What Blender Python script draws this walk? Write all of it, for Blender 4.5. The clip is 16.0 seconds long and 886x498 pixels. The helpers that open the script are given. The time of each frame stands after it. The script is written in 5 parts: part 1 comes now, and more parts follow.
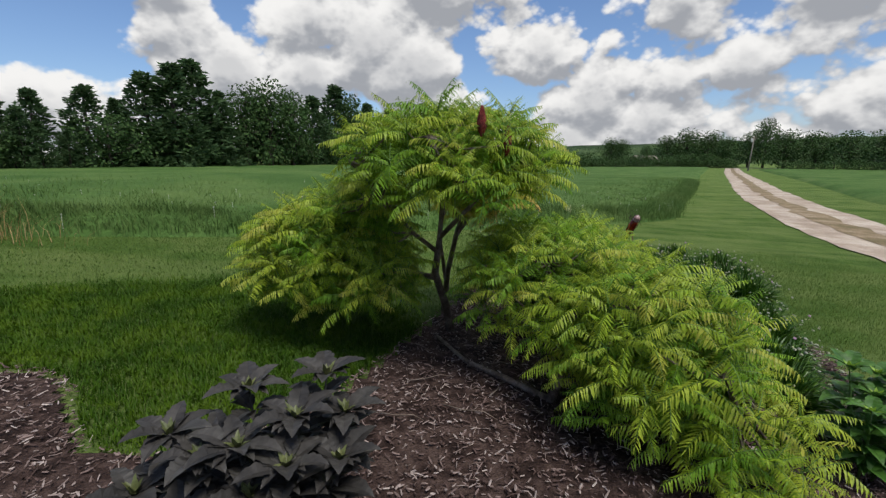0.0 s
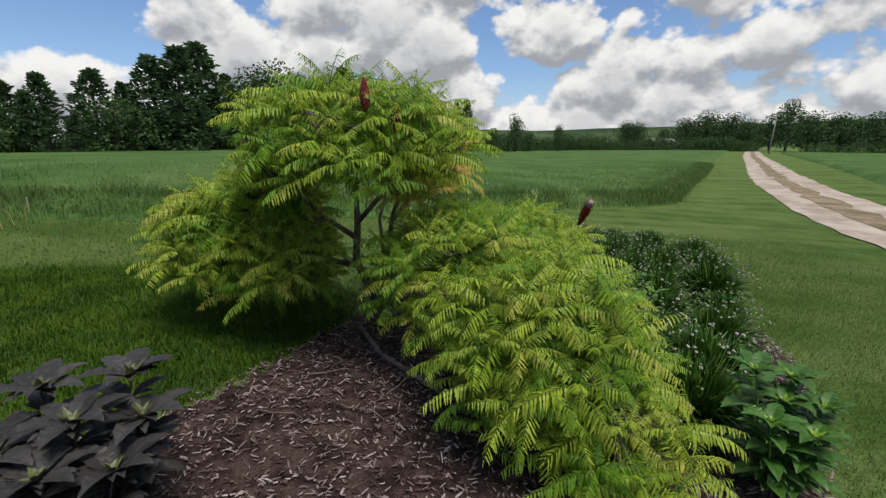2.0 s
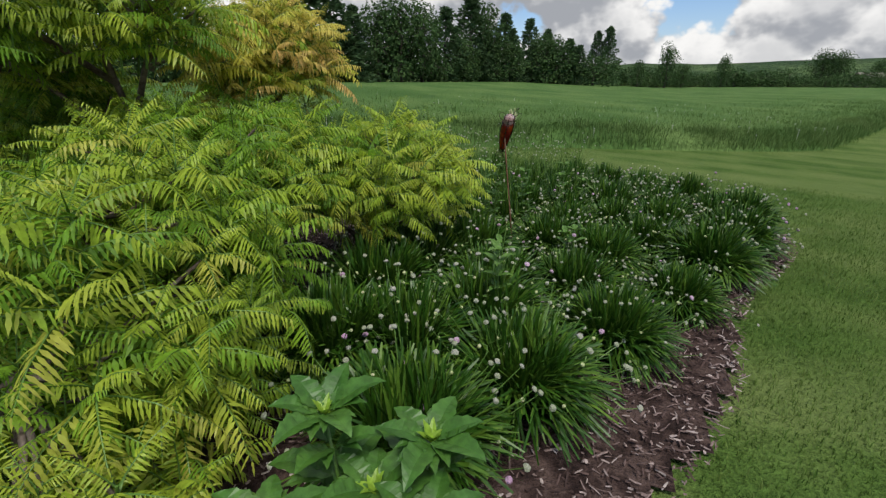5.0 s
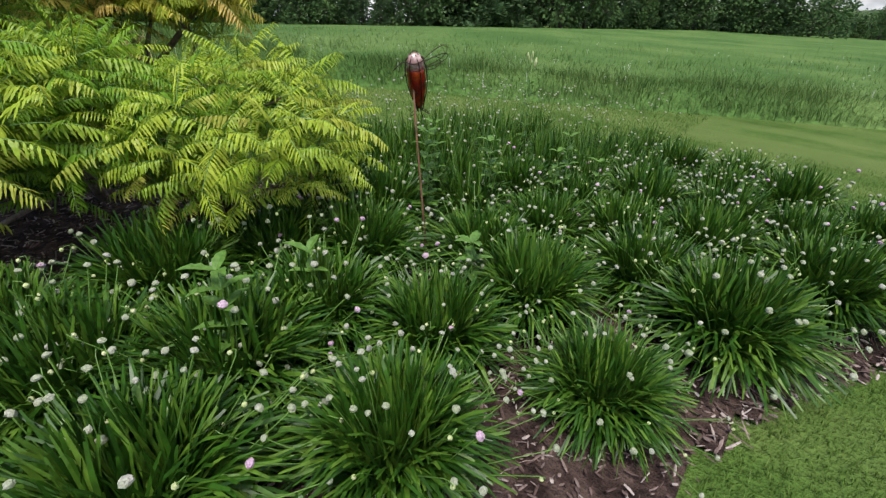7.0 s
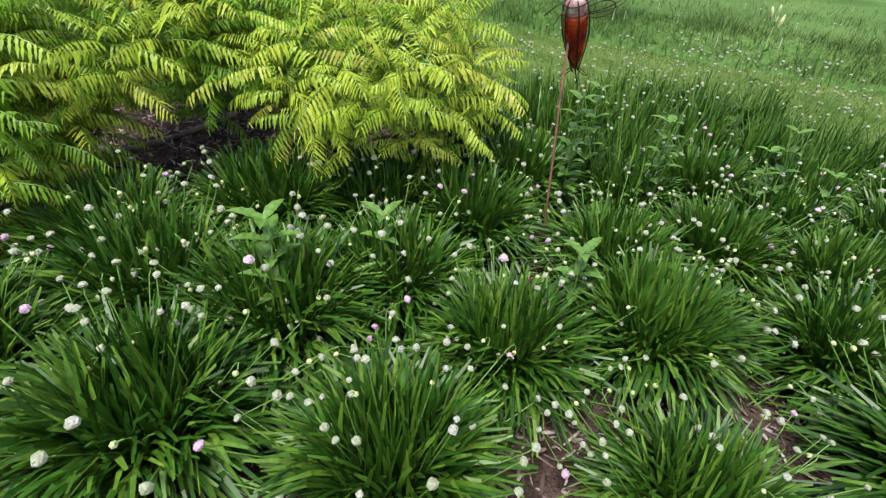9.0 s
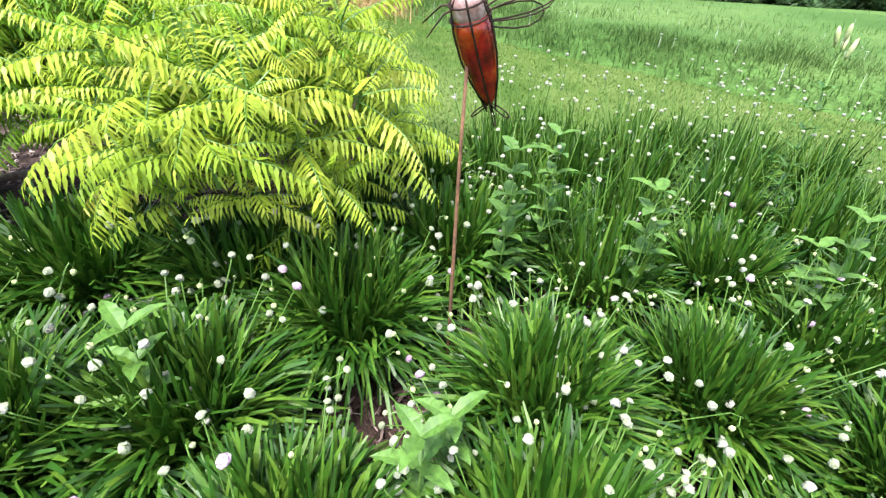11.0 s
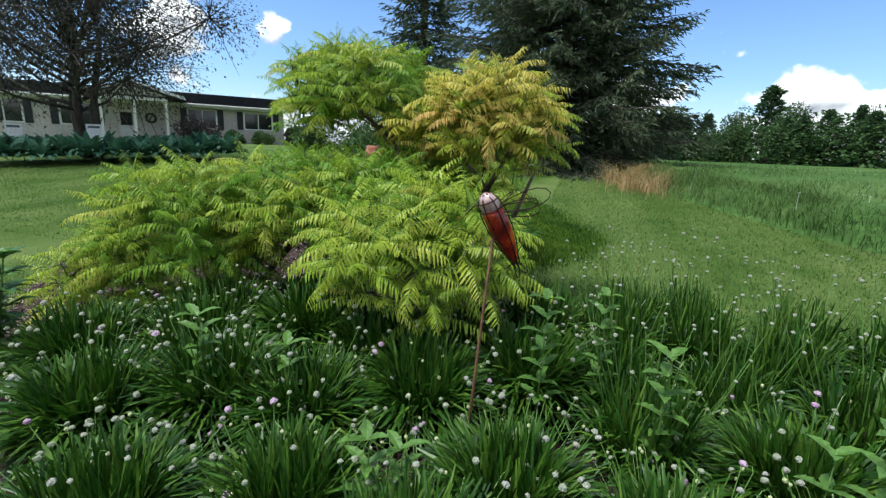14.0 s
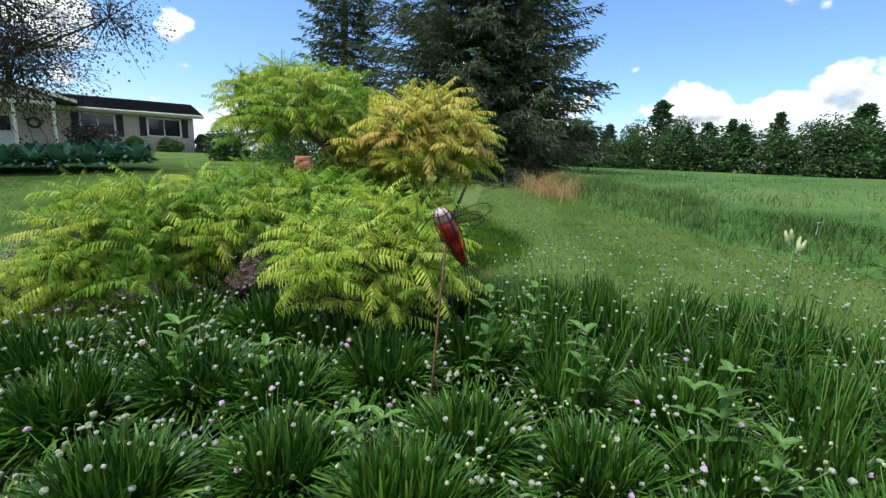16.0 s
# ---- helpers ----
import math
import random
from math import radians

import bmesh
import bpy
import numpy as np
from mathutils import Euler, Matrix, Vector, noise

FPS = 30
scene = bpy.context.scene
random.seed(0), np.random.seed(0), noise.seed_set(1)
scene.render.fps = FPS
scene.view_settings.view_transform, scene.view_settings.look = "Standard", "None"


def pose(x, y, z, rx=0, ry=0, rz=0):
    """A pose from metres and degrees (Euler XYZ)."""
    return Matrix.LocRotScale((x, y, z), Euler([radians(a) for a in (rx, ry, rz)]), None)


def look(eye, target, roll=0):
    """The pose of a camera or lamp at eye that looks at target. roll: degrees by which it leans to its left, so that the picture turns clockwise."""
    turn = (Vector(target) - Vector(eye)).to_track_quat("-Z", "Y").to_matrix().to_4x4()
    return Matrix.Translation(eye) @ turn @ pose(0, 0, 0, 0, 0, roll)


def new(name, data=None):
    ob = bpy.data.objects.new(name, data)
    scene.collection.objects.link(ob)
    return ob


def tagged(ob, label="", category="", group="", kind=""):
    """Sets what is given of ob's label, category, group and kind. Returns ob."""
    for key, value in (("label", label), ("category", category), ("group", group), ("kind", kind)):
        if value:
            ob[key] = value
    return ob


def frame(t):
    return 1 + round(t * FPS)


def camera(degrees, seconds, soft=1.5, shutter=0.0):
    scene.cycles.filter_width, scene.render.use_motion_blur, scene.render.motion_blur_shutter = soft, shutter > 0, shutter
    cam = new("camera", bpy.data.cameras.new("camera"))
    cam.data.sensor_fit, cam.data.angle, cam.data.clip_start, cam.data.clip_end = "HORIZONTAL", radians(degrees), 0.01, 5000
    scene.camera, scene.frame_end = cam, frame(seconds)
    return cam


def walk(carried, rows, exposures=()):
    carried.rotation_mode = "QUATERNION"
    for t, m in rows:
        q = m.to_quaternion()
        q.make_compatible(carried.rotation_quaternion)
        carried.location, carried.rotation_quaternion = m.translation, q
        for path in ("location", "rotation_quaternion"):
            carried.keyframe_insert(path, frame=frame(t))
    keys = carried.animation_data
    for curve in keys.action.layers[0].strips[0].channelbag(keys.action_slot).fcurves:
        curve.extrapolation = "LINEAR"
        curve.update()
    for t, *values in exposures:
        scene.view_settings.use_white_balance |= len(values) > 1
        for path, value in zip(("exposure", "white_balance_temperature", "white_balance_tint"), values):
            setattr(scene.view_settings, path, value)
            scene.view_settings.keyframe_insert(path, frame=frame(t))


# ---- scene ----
cam = camera(89.1, 16.0, 1.35)
PATH = [
    (0, (1.024, 0.102, 1.806), (1.013, 2.064, 1.416), 0.3),
    (0.5, (1.142, 0.059, 1.806), (1.14, 2.017, 1.402), 0.3),
    (1, (1.3, 0.237, 1.797), (1.322, 2.189, 1.365), 0.2),
    (1.5, (1.521, 0.354, 1.78), (1.538, 2.302, 1.328), 0.1),
    (2, (1.809, 0.353, 1.779), (1.737, 2.298, 1.321), 0.2),
    (2.5, (1.956, 0.535, 1.744), (1.731, 2.473, 1.304), 0.2),
    (3, (2.192, 0.715, 1.762), (1.824, 2.634, 1.335), 0.1),
    (3.5, (2.643, 0.837, 1.705), (2.227, 2.735, 1.233), 0.2),
    (4, (3.15, 1.125, 1.605), (2.673, 2.999, 1.097), 0.1),
    (4.5, (3.544, 1.451, 1.534), (2.976, 3.268, 0.921), 0.3),
    (5, (3.881, 1.731, 1.441), (3.272, 3.5, 0.733), 0.3),
    (5.2, (4.008, 1.844, 1.436), (3.378, 3.592, 0.698), 0.1),
    (7.3, (4.928, 3.568, 1.324), (3.720, 4.871, 0.406), 1.2),
    (7.5, (4.967, 3.632, 1.328), (3.695, 4.865, 0.399), 1.3),
    (8.0, (4.841, 3.724, 1.304), (3.414, 4.769, 0.372), 1.6),
    (8.2, (4.863, 3.654, 1.303), (3.364, 4.591, 0.366), 1.5),
    (10.3, (4.422, 4.598, 1.109), (2.944, 5.26, -0.065), 2.5),
    (10.5, (4.382, 4.638, 1.077), (2.879, 5.321, -0.052), 2.9),
    (11, (4.329, 4.800, 1.198), (2.703, 5.368, 0.181), 3.4),
    (11.5, (4.424, 4.924, 1.384), (2.642, 5.299, 0.556), 3.0),
    (12, (4.542, 5.07, 1.417), (2.662, 5.116, 0.736), 2.1),
    (12.5, (4.54, 5.172, 1.407), (2.645, 4.87, 0.842), 2.2),
    (13, (4.551, 5.319, 1.341), (2.693, 4.77, 0.846), 2.1),
    (13.5, (4.658, 5.406, 1.329), (2.815, 4.795, 0.851), 2.2),
    (14, (4.954, 5.557, 1.361), (3.083, 5.002, 0.923), 2.1),
    (14.5, (5.134, 5.583, 1.418), (3.221, 5.146, 1.028), 2.1),
    (15, (5.24, 5.487, 1.445), (3.302, 5.143, 1.086), 2.2),
    (15.5, (5.344, 5.425, 1.459), (3.397, 5.148, 1.092), 2.3),
    (16, (5.357, 5.485, 1.432), (3.411, 5.254, 1.034), 2.1),
]
EXPOSURES = [(0,-0.04,6500,10),(3.5,-0.04,6500,10),(5.0,0.02,6500,10),(7.5,0.76,6500,10),(8.2,0.9,6500,10),(10.3,1.65,6450,9),(11.0,1.92,6350,8),(11.5,1.55,6150,6),(12.0,1.07,6200,7),(12.5,0.7,6080,6),(13.5,0.58,6050,5),(16,0.66,6050,5)]
walk(cam, [(t, look(eye, target, roll)) for t, eye, target, roll in PATH], EXPOSURES)

# ---- light ----
SUN_EL, SUN_AZ = 64.0, 146.0          # height, compass bearing (y is north)
world = bpy.data.worlds.new("world")
scene.world = world
world.use_nodes = True
wn, wl = world.node_tree.nodes, world.node_tree.links
wn.clear()


def node(nodes, kind, **values):
    n = nodes.new(kind)
    for key, v in values.items():
        n.inputs[key].default_value = v
    return n


def math_node(nodes, links, op, a, b=None, c=None, clamp=False):
    n = nodes.new("ShaderNodeMath")
    n.operation, n.use_clamp = op, clamp
    for i, v in enumerate((a, b, c)):
        if v is None:
            continue
        if isinstance(v, (int, float)):
            n.inputs[i].default_value = v
        else:
            links.new(v, n.inputs[i])
    return n.outputs[0]


def smooth(nodes, links, value, lo, hi, to_lo=0.0, to_hi=1.0):
    n = nodes.new("ShaderNodeMapRange")
    n.interpolation_type = "SMOOTHSTEP"
    links.new(value, n.inputs[0])
    for i, v in ((1, lo), (2, hi), (3, to_lo), (4, to_hi)):
        if isinstance(v, (int, float)):
            n.inputs[i].default_value = v
        else:
            links.new(v, n.inputs[i])
    return n.outputs[0]


def mixed(nodes, links, fac, a, b):
    n = nodes.new("ShaderNodeMix")
    n.data_type = "RGBA"
    for i, v in ((0, fac), (6, a), (7, b)):
        if isinstance(v, (int, float)):
            n.inputs[i].default_value = v
        elif isinstance(v, tuple):
            n.inputs[i].default_value = (*v, 1)
        else:
            links.new(v, n.inputs[i])
    return n.outputs[2]


def build_sky():
    sky = wn.new("ShaderNodeTexSky")
    sky.sky_type, sky.sun_disc = "NISHITA", False
    sky.sun_elevation, sky.sun_rotation = radians(SUN_EL), radians(SUN_AZ)
    sky.air_density, sky.dust_density, sky.ozone_density = 1.0, 0.6, 2.0
    place = wn.new("ShaderNodeTexCoord").outputs["Generated"]
    parts = wn.new("ShaderNodeSeparateXYZ")
    wl.new(place, parts.inputs[0])

    def puffs(lift, scale, detail):
        m = wn.new("ShaderNodeMapping")
        m.inputs["Location"].default_value = (3.3, 1.5, 0.4 + lift)
        m.inputs["Scale"].default_value = (scale, scale, scale * 1.35)
        wl.new(place, m.inputs[0])
        t = node(wn, "ShaderNodeTexNoise", Scale=1.0, Detail=detail, Roughness=0.55, Distortion=0.1)
        v = node(wn, "ShaderNodeTexVoronoi", Scale=3.0, Detail=4.0, Roughness=0.5)
        for n in (t, v):
            wl.new(m.outputs[0], n.inputs["Vector"])
        cell = math_node(wn, wl, "MULTIPLY", v.outputs["Distance"], -0.42)
        return math_node(wn, wl, "ADD", math_node(wn, wl, "MULTIPLY", t.outputs[0], 0.95), math_node(wn, wl, "ADD", cell, 0.20))

    low, high = puffs(0.0, 2.2, 10.0), puffs(0.09, 2.2, 7.0)
    # more cloud to the north and east, a mostly clear west
    side = math_node(wn, wl, "ADD", math_node(wn, wl, "MULTIPLY", parts.outputs[0], 0.60), math_node(wn, wl, "MULTIPLY", parts.outputs[1], 0.42))
    start = smooth(wn, wl, side, -0.6, 0.42, 0.315, 0.19)
    start = math_node(wn, wl, "SUBTRACT", start, smooth(wn, wl, parts.outputs[2], 0.03, 0.22, 0.11, 0.0))
    body = math_node(wn, wl, "SUBTRACT", low, start)
    cover = smooth(wn, wl, body, 0.0, 0.075)
    lit = smooth(wn, wl, math_node(wn, wl, "SUBTRACT", low, high), -0.13, 0.12)
    thick = smooth(wn, wl, body, 0.12, 0.36, 1.0, 0.5)
    bright = math_node(wn, wl, "MULTIPLY", lit, thick)
    tone = mixed(wn, wl, bright, (4.3, 4.5, 4.9), (11.0, 10.9, 10.7))
    haze = smooth(wn, wl, parts.outputs[2], 0.0, 0.14, 0.4, 0.0)
    blue = wn.new("ShaderNodeVectorMath")
    blue.operation = "MULTIPLY"
    blue.inputs[1].default_value = (1.18, 1.32, 1.55)
    wl.new(sky.outputs[0], blue.inputs[0])
    clear = mixed(wn, wl, haze, blue.outputs[0], (6.6, 7.4, 8.4))
    colour = mixed(wn, wl, cover, clear, tone)
    back = node(wn, "ShaderNodeBackground", Strength=SKY)
    wl.new(colour, back.inputs[0])
    wl.new(back.outputs[0], wn.new("ShaderNodeOutputWorld").inputs[0])


SKY = 0.085
build_sky()
sun = new("sun", bpy.data.lights.new("sun", "SUN"))
sun.data.energy, sun.data.angle, sun.data.color = 3.3, radians(20), (1.0, 0.97, 0.90)
a, e = radians(SUN_AZ), radians(SUN_EL)
sun.matrix_world = look((math.sin(a) * math.cos(e) * 60, math.cos(a) * math.cos(e) * 60, math.sin(e) * 60), (0, 0, 0))

# ---- materials ----


def material(name, colours, rough=0.6, scale=8.0, fine=60.0, bump=0.0, depth=0.01, random_part=0.0, glow_through=0.0, metal=0.0, island=False, stretch=(1, 1, 1), gloss=0.4):
    """colours: two or three tones, mixed by coarse and fine noise and, where asked, by the piece."""
    m = bpy.data.materials.new(name)
    m.use_nodes = True
    ns, ls = m.node_tree.nodes, m.node_tree.links
    ns.clear()
    shader = node(ns, "ShaderNodeBsdfPrincipled", Roughness=rough, Metallic=metal)
    shader.inputs["Specular IOR Level"].default_value = gloss
    tc = ns.new("ShaderNodeTexCoord")
    mp = ns.new("ShaderNodeMapping")
    mp.inputs["Scale"].default_value = stretch
    ls.new(tc.outputs["Object"], mp.inputs[0])
    coarse = node(ns, "ShaderNodeTexNoise", Scale=scale, Detail=4.0, Roughness=0.6)
    small = node(ns, "ShaderNodeTexNoise", Scale=fine, Detail=3.0, Roughness=0.65)
    for t in (coarse, small):
        ls.new(mp.outputs[0], t.inputs["Vector"])
    f = smooth(ns, ls, coarse.outputs[0], 0.32, 0.68)
    if random_part:
        info = ns.new("ShaderNodeNewGeometry").outputs["Random Per Island"] if island else ns.new("ShaderNodeObjectInfo").outputs["Random"]
        f = math_node(ns, ls, "ADD", math_node(ns, ls, "MULTIPLY", f, 1 - random_part), math_node(ns, ls, "MULTIPLY", info, random_part))
    ramp = ns.new("ShaderNodeValToRGB")
    els = ramp.color_ramp.elements
    while len(els) < len(colours):
        els.new(0.5)
    for i, c in enumerate(colours):
        els[i].position = i / max(1, len(colours) - 1)
        els[i].color = (*c, 1)
    ls.new(f, ramp.inputs[0])
    vary = smooth(ns, ls, small.outputs[0], 0.3, 0.7, 0.72, 1.18)
    hsv = ns.new("ShaderNodeHueSaturation")
    ls.new(vary, hsv.inputs["Value"])
    ls.new(ramp.outputs[0], hsv.inputs["Color"])
    ls.new(hsv.outputs[0], shader.inputs["Base Color"])
    if bump:
        b = node(ns, "ShaderNodeBump", Strength=bump, Distance=depth)
        ls.new(small.outputs[0], b.inputs["Height"])
        ls.new(b.outputs[0], shader.inputs["Normal"])
    last = shader.outputs[0]
    if glow_through:
        tr = ns.new("ShaderNodeBsdfTranslucent")
        ls.new(hsv.outputs[0], tr.inputs[0])
        mx = ns.new("ShaderNodeMixShader")
        mx.inputs[0].default_value = glow_through
        ls.new(last, mx.inputs[1])
        ls.new(tr.outputs[0], mx.inputs[2])
        last = mx.outputs[0]
    ls.new(last, ns.new("ShaderNodeOutputMaterial").inputs[0])
    return m


def lawn_material(name, dark, mid, light, lanes=0.0):
    """Mown turf: patches, mowing lanes and fine blade grain."""
    m = material(name, (dark, mid, light), rough=0.9, scale=0.8, fine=42.0, bump=1.0, depth=0.05, gloss=0.05)
    ns, ls = m.node_tree.nodes, m.node_tree.links
    if lanes:
        tc = ns.new("ShaderNodeTexCoord")
        mp = ns.new("ShaderNodeMapping")
        mp.inputs["Rotation"].default_value = (0, 0, radians(-27))
        mp.inputs["Scale"].default_value = (0.08, 1.3, 1)
        ls.new(tc.outputs["Object"], mp.inputs[0])
        t = node(ns, "ShaderNodeTexNoise", Scale=1.0, Detail=3.0)
        ls.new(mp.outputs[0], t.inputs["Vector"])
        hsv = [n for n in ns if n.type == "HUE_SAT"][0]
        sh = [n for n in ns if n.type == "BSDF_PRINCIPLED"][0]
        lane = smooth(ns, ls, t.outputs[0], 0.38, 0.62, 0.0, lanes)
        ls.new(mixed(ns, ls, lane, hsv.outputs[0], (0.17, 0.22, 0.07)), sh.inputs["Base Color"])
    return m


LAWN = lawn_material("lawn", (0.060, 0.115, 0.022), (0.088, 0.152, 0.032), (0.13, 0.185, 0.05), 0.5)
BLADE = material("mown_grass", ((0.060, 0.125, 0.018), (0.102, 0.175, 0.03), (0.175, 0.235, 0.06)), rough=0.6, scale=1.5, random_part=0.6, island=True, glow_through=0.3, gloss=0.2)
LUSH = material("lush_grass", ((0.024, 0.068, 0.004), (0.058, 0.125, 0.007), (0.115, 0.19, 0.012)), rough=0.55, scale=2.4, random_part=0.3, island=True, glow_through=0.3, gloss=0.15)
CROP = material("crop", ((0.052, 0.108, 0.026), (0.074, 0.138, 0.036), (0.105, 0.165, 0.048)), rough=0.85, scale=0.22, fine=9.0, bump=0.6, depth=0.10, gloss=0.05)
CROP_BLADE = material("crop_stems", ((0.07, 0.14, 0.034), (0.105, 0.178, 0.048), (0.15, 0.215, 0.07)), rough=0.7, scale=0.5, random_part=0.5, island=True, glow_through=0.35, gloss=0.1)
MULCH = material("mulch_bed", ((0.022, 0.013, 0.011), (0.055, 0.034, 0.029), (0.10, 0.066, 0.056)), rough=0.9, scale=9.0, fine=60.0, bump=1.0, depth=0.03, gloss=0.15)
CHIP = material("wood_chip", ((0.04, 0.024, 0.020), (0.10, 0.064, 0.056), (0.22, 0.16, 0.145), (0.46, 0.39, 0.36)), rough=0.85, scale=3.0, random_part=0.85, island=True, gloss=0.2)
GRAVEL = material("gravel_drive", ((0.33, 0.26, 0.20), (0.44, 0.36, 0.29), (0.52, 0.45, 0.37)), rough=0.95, scale=0.7, fine=30.0, bump=0.5, gloss=0.1)
STRIP = material("drive_middle", ((0.16, 0.13, 0.07), (0.24, 0.18, 0.11), (0.32, 0.25, 0.17)), rough=0.95, scale=1.1, fine=20.0, bump=0.5, gloss=0.1)
LIME = material("chartreuse_leaf", ((0.195, 0.325, 0.02), (0.30, 0.42, 0.034), (0.395, 0.475, 0.05), (0.48, 0.46, 0.085)), rough=0.45, scale=1.6, fine=18.0, random_part=0.5, glow_through=0.4, gloss=0.3)
GOLD = material("golden_leaf", ((0.32, 0.42, 0.04), (0.53, 0.49, 0.07), (0.60, 0.48, 0.10), (0.66, 0.41, 0.15)), rough=0.5, scale=1.8, fine=18.0, random_part=0.6, glow_through=0.4, gloss=0.25)
# darker lime copy: greener leaves among the lime, and painted shade for inner sprays
SHADELEAF = material("deep_green_shade_leaf", ((0.12, 0.26, 0.016), (0.18, 0.33, 0.024), (0.26, 0.39, 0.034)), rough=0.5, scale=1.6, fine=18.0, random_part=0.5, glow_through=0.38, gloss=0.25)
STEM = material("sumac_bark", ((0.09, 0.065, 0.05), (0.16, 0.12, 0.095), (0.24, 0.19, 0.16)), rough=0.85, scale=12, fine=70, bump=0.5)
CONE = material("crimson_cone", ((0.09, 0.012, 0.012), (0.17, 0.02, 0.02), (0.24, 0.045, 0.03)), rough=0.9, scale=30, fine=160, bump=0.8)
STRAP = material("allium_leaf", ((0.012, 0.046, 0.004), (0.034, 0.100, 0.008), (0.115, 0.205, 0.024)), rough=0.42, scale=2.2, fine=25.0, random_part=0.85, island=True, glow_through=0.16, gloss=0.35)
SCAPE = material("allium_stem", ((0.07, 0.15, 0.02), (0.12, 0.22, 0.045)), rough=0.5, scale=6)
BLOOM = material("allium_bloom", ((0.30, 0.34, 0.21), (0.40, 0.42, 0.31), (0.47, 0.44, 0.42)), rough=0.85, scale=30, fine=200, bump=0.6, random_part=0.5, glow_through=0.2, gloss=0.1)
PINK = material("lilac_bloom", ((0.40, 0.24, 0.36), (0.52, 0.38, 0.47)), rough=0.85, scale=30, fine=200, bump=0.6, random_part=0.5, gloss=0.1)
GREENLEAF = material("broad_leaf", ((0.04, 0.12, 0.017), (0.064, 0.16, 0.025), (0.10, 0.205, 0.038)), rough=0.42, scale=7, fine=40, bump=0.15, random_part=0.4, island=True, glow_through=0.22, gloss=0.35)
TIPLEAF = material("young_leaf", ((0.20, 0.36, 0.03), (0.30, 0.46, 0.05)), rough=0.45, scale=7, glow_through=0.3)
DARKLEAF = material("purple_black_leaf", ((0.026, 0.024, 0.023), (0.048, 0.044, 0.041), (0.076, 0.072, 0.065)), rough=0.5, scale=6, fine=30, bump=0.15, random_part=0.4, island=True, glow_through=0.05, gloss=0.3)
DARKTIP = material("olive_bud", ((0.07, 0.085, 0.03), (0.13, 0.145, 0.05)), rough=0.5, scale=8)
WEED = material("pale_weed_leaf", ((0.08, 0.175, 0.03), (0.12, 0.235, 0.042)), rough=0.5, scale=6, random_part=0.4, island=True, glow_through=0.28)
BUD = material("lily_bud", ((0.42, 0.50, 0.20), (0.62, 0.62, 0.36)), rough=0.45, scale=25, glow_through=0.2)
NEEDLE = material("spruce_needles", ((0.042, 0.062, 0.032), (0.072, 0.098, 0.050), (0.130, 0.150, 0.082)), rough=0.7, scale=0.6, fine=12, random_part=0.6, island=True, glow_through=0.12, gloss=0.2)
FARPINE = material("pine_needles", ((0.042, 0.085, 0.034), (0.060, 0.110, 0.044), (0.085, 0.140, 0.058)), rough=0.8, scale=0.5, fine=6, random_part=0.6, island=True, glow_through=0.3, gloss=0.15)
FARLEAF = material("tree_leaves", ((0.036, 0.075, 0.024), (0.056, 0.108, 0.034), (0.092, 0.15, 0.048)), rough=0.75, scale=0.6, fine=6, random_part=0.6, island=True, glow_through=0.18, gloss=0.1)
CRABLEAF = material("dull_purple_green_leaf", ((0.035, 0.040, 0.026), (0.055, 0.055, 0.036), (0.085, 0.075, 0.055)), rough=0.6, scale=1.5, random_part=0.6, island=True, glow_through=0.1, gloss=0.3)
BARK = material("bark", ((0.035, 0.028, 0.022), (0.07, 0.055, 0.045), (0.12, 0.10, 0.085)), rough=0.9, scale=4, fine=30, bump=0.7, stretch=(1, 1, 0.3))
STRAW = material("dry_straw", ((0.26, 0.16, 0.06), (0.40, 0.27, 0.11), (0.50, 0.37, 0.19)), rough=0.8, scale=2, random_part=0.6, island=True, glow_through=0.2)
HOSTA = material("hosta_leaf", ((0.05, 0.14, 0.08), (0.09, 0.21, 0.125), (0.15, 0.27, 0.18)), rough=0.6, scale=3, random_part=0.6, island=True, glow_through=0.15, gloss=0.2)
SHRUBRED = material("smoky_leaf", ((0.030, 0.022, 0.024), (0.05, 0.038, 0.040), (0.075, 0.06, 0.055)), rough=0.6, scale=2, random_part=0.6, island=True, glow_through=0.08)
SHRUB = material("shrub_leaf", ((0.03, 0.07, 0.015), (0.05, 0.11, 0.02), (0.10, 0.17, 0.03)), rough=0.6, scale=2, random_part=0.6, island=True, glow_through=0.15)
IRON = material("rusted_wire", ((0.022, 0.013, 0.011), (0.045, 0.022, 0.016)), rough=0.55, scale=30, metal=0.6, bump=0.3)
POLE = material("rusty_pole", ((0.12, 0.06, 0.035), (0.22, 0.11, 0.06)), rough=0.8, scale=25, fine=120, bump=0.4, metal=0.2)
GLASSRED = material("red_art_glass", ((0.10, 0.008, 0.008), (0.36, 0.018, 0.012), (0.60, 0.10, 0.012)), rough=0.12, scale=9, fine=26, bump=0.25, depth=0.01, glow_through=0.2, gloss=0.7)
GLASSPINK = material("pale_art_glass", ((0.30, 0.16, 0.15), (0.56, 0.42, 0.40)), rough=0.15, scale=20, bump=0.3, gloss=0.7)
SIDING = material("cream_siding", ((0.47, 0.43, 0.38), (0.53, 0.49, 0.43)), rough=0.7, scale=0.8, fine=12)
TRIM = material("white_trim", ((0.66, 0.65, 0.62), (0.74, 0.73, 0.70)), rough=0.55, scale=3)
SHUTTER = material("black_shutter", ((0.012, 0.012, 0.014), (0.02, 0.02, 0.022)), rough=0.5, scale=5)
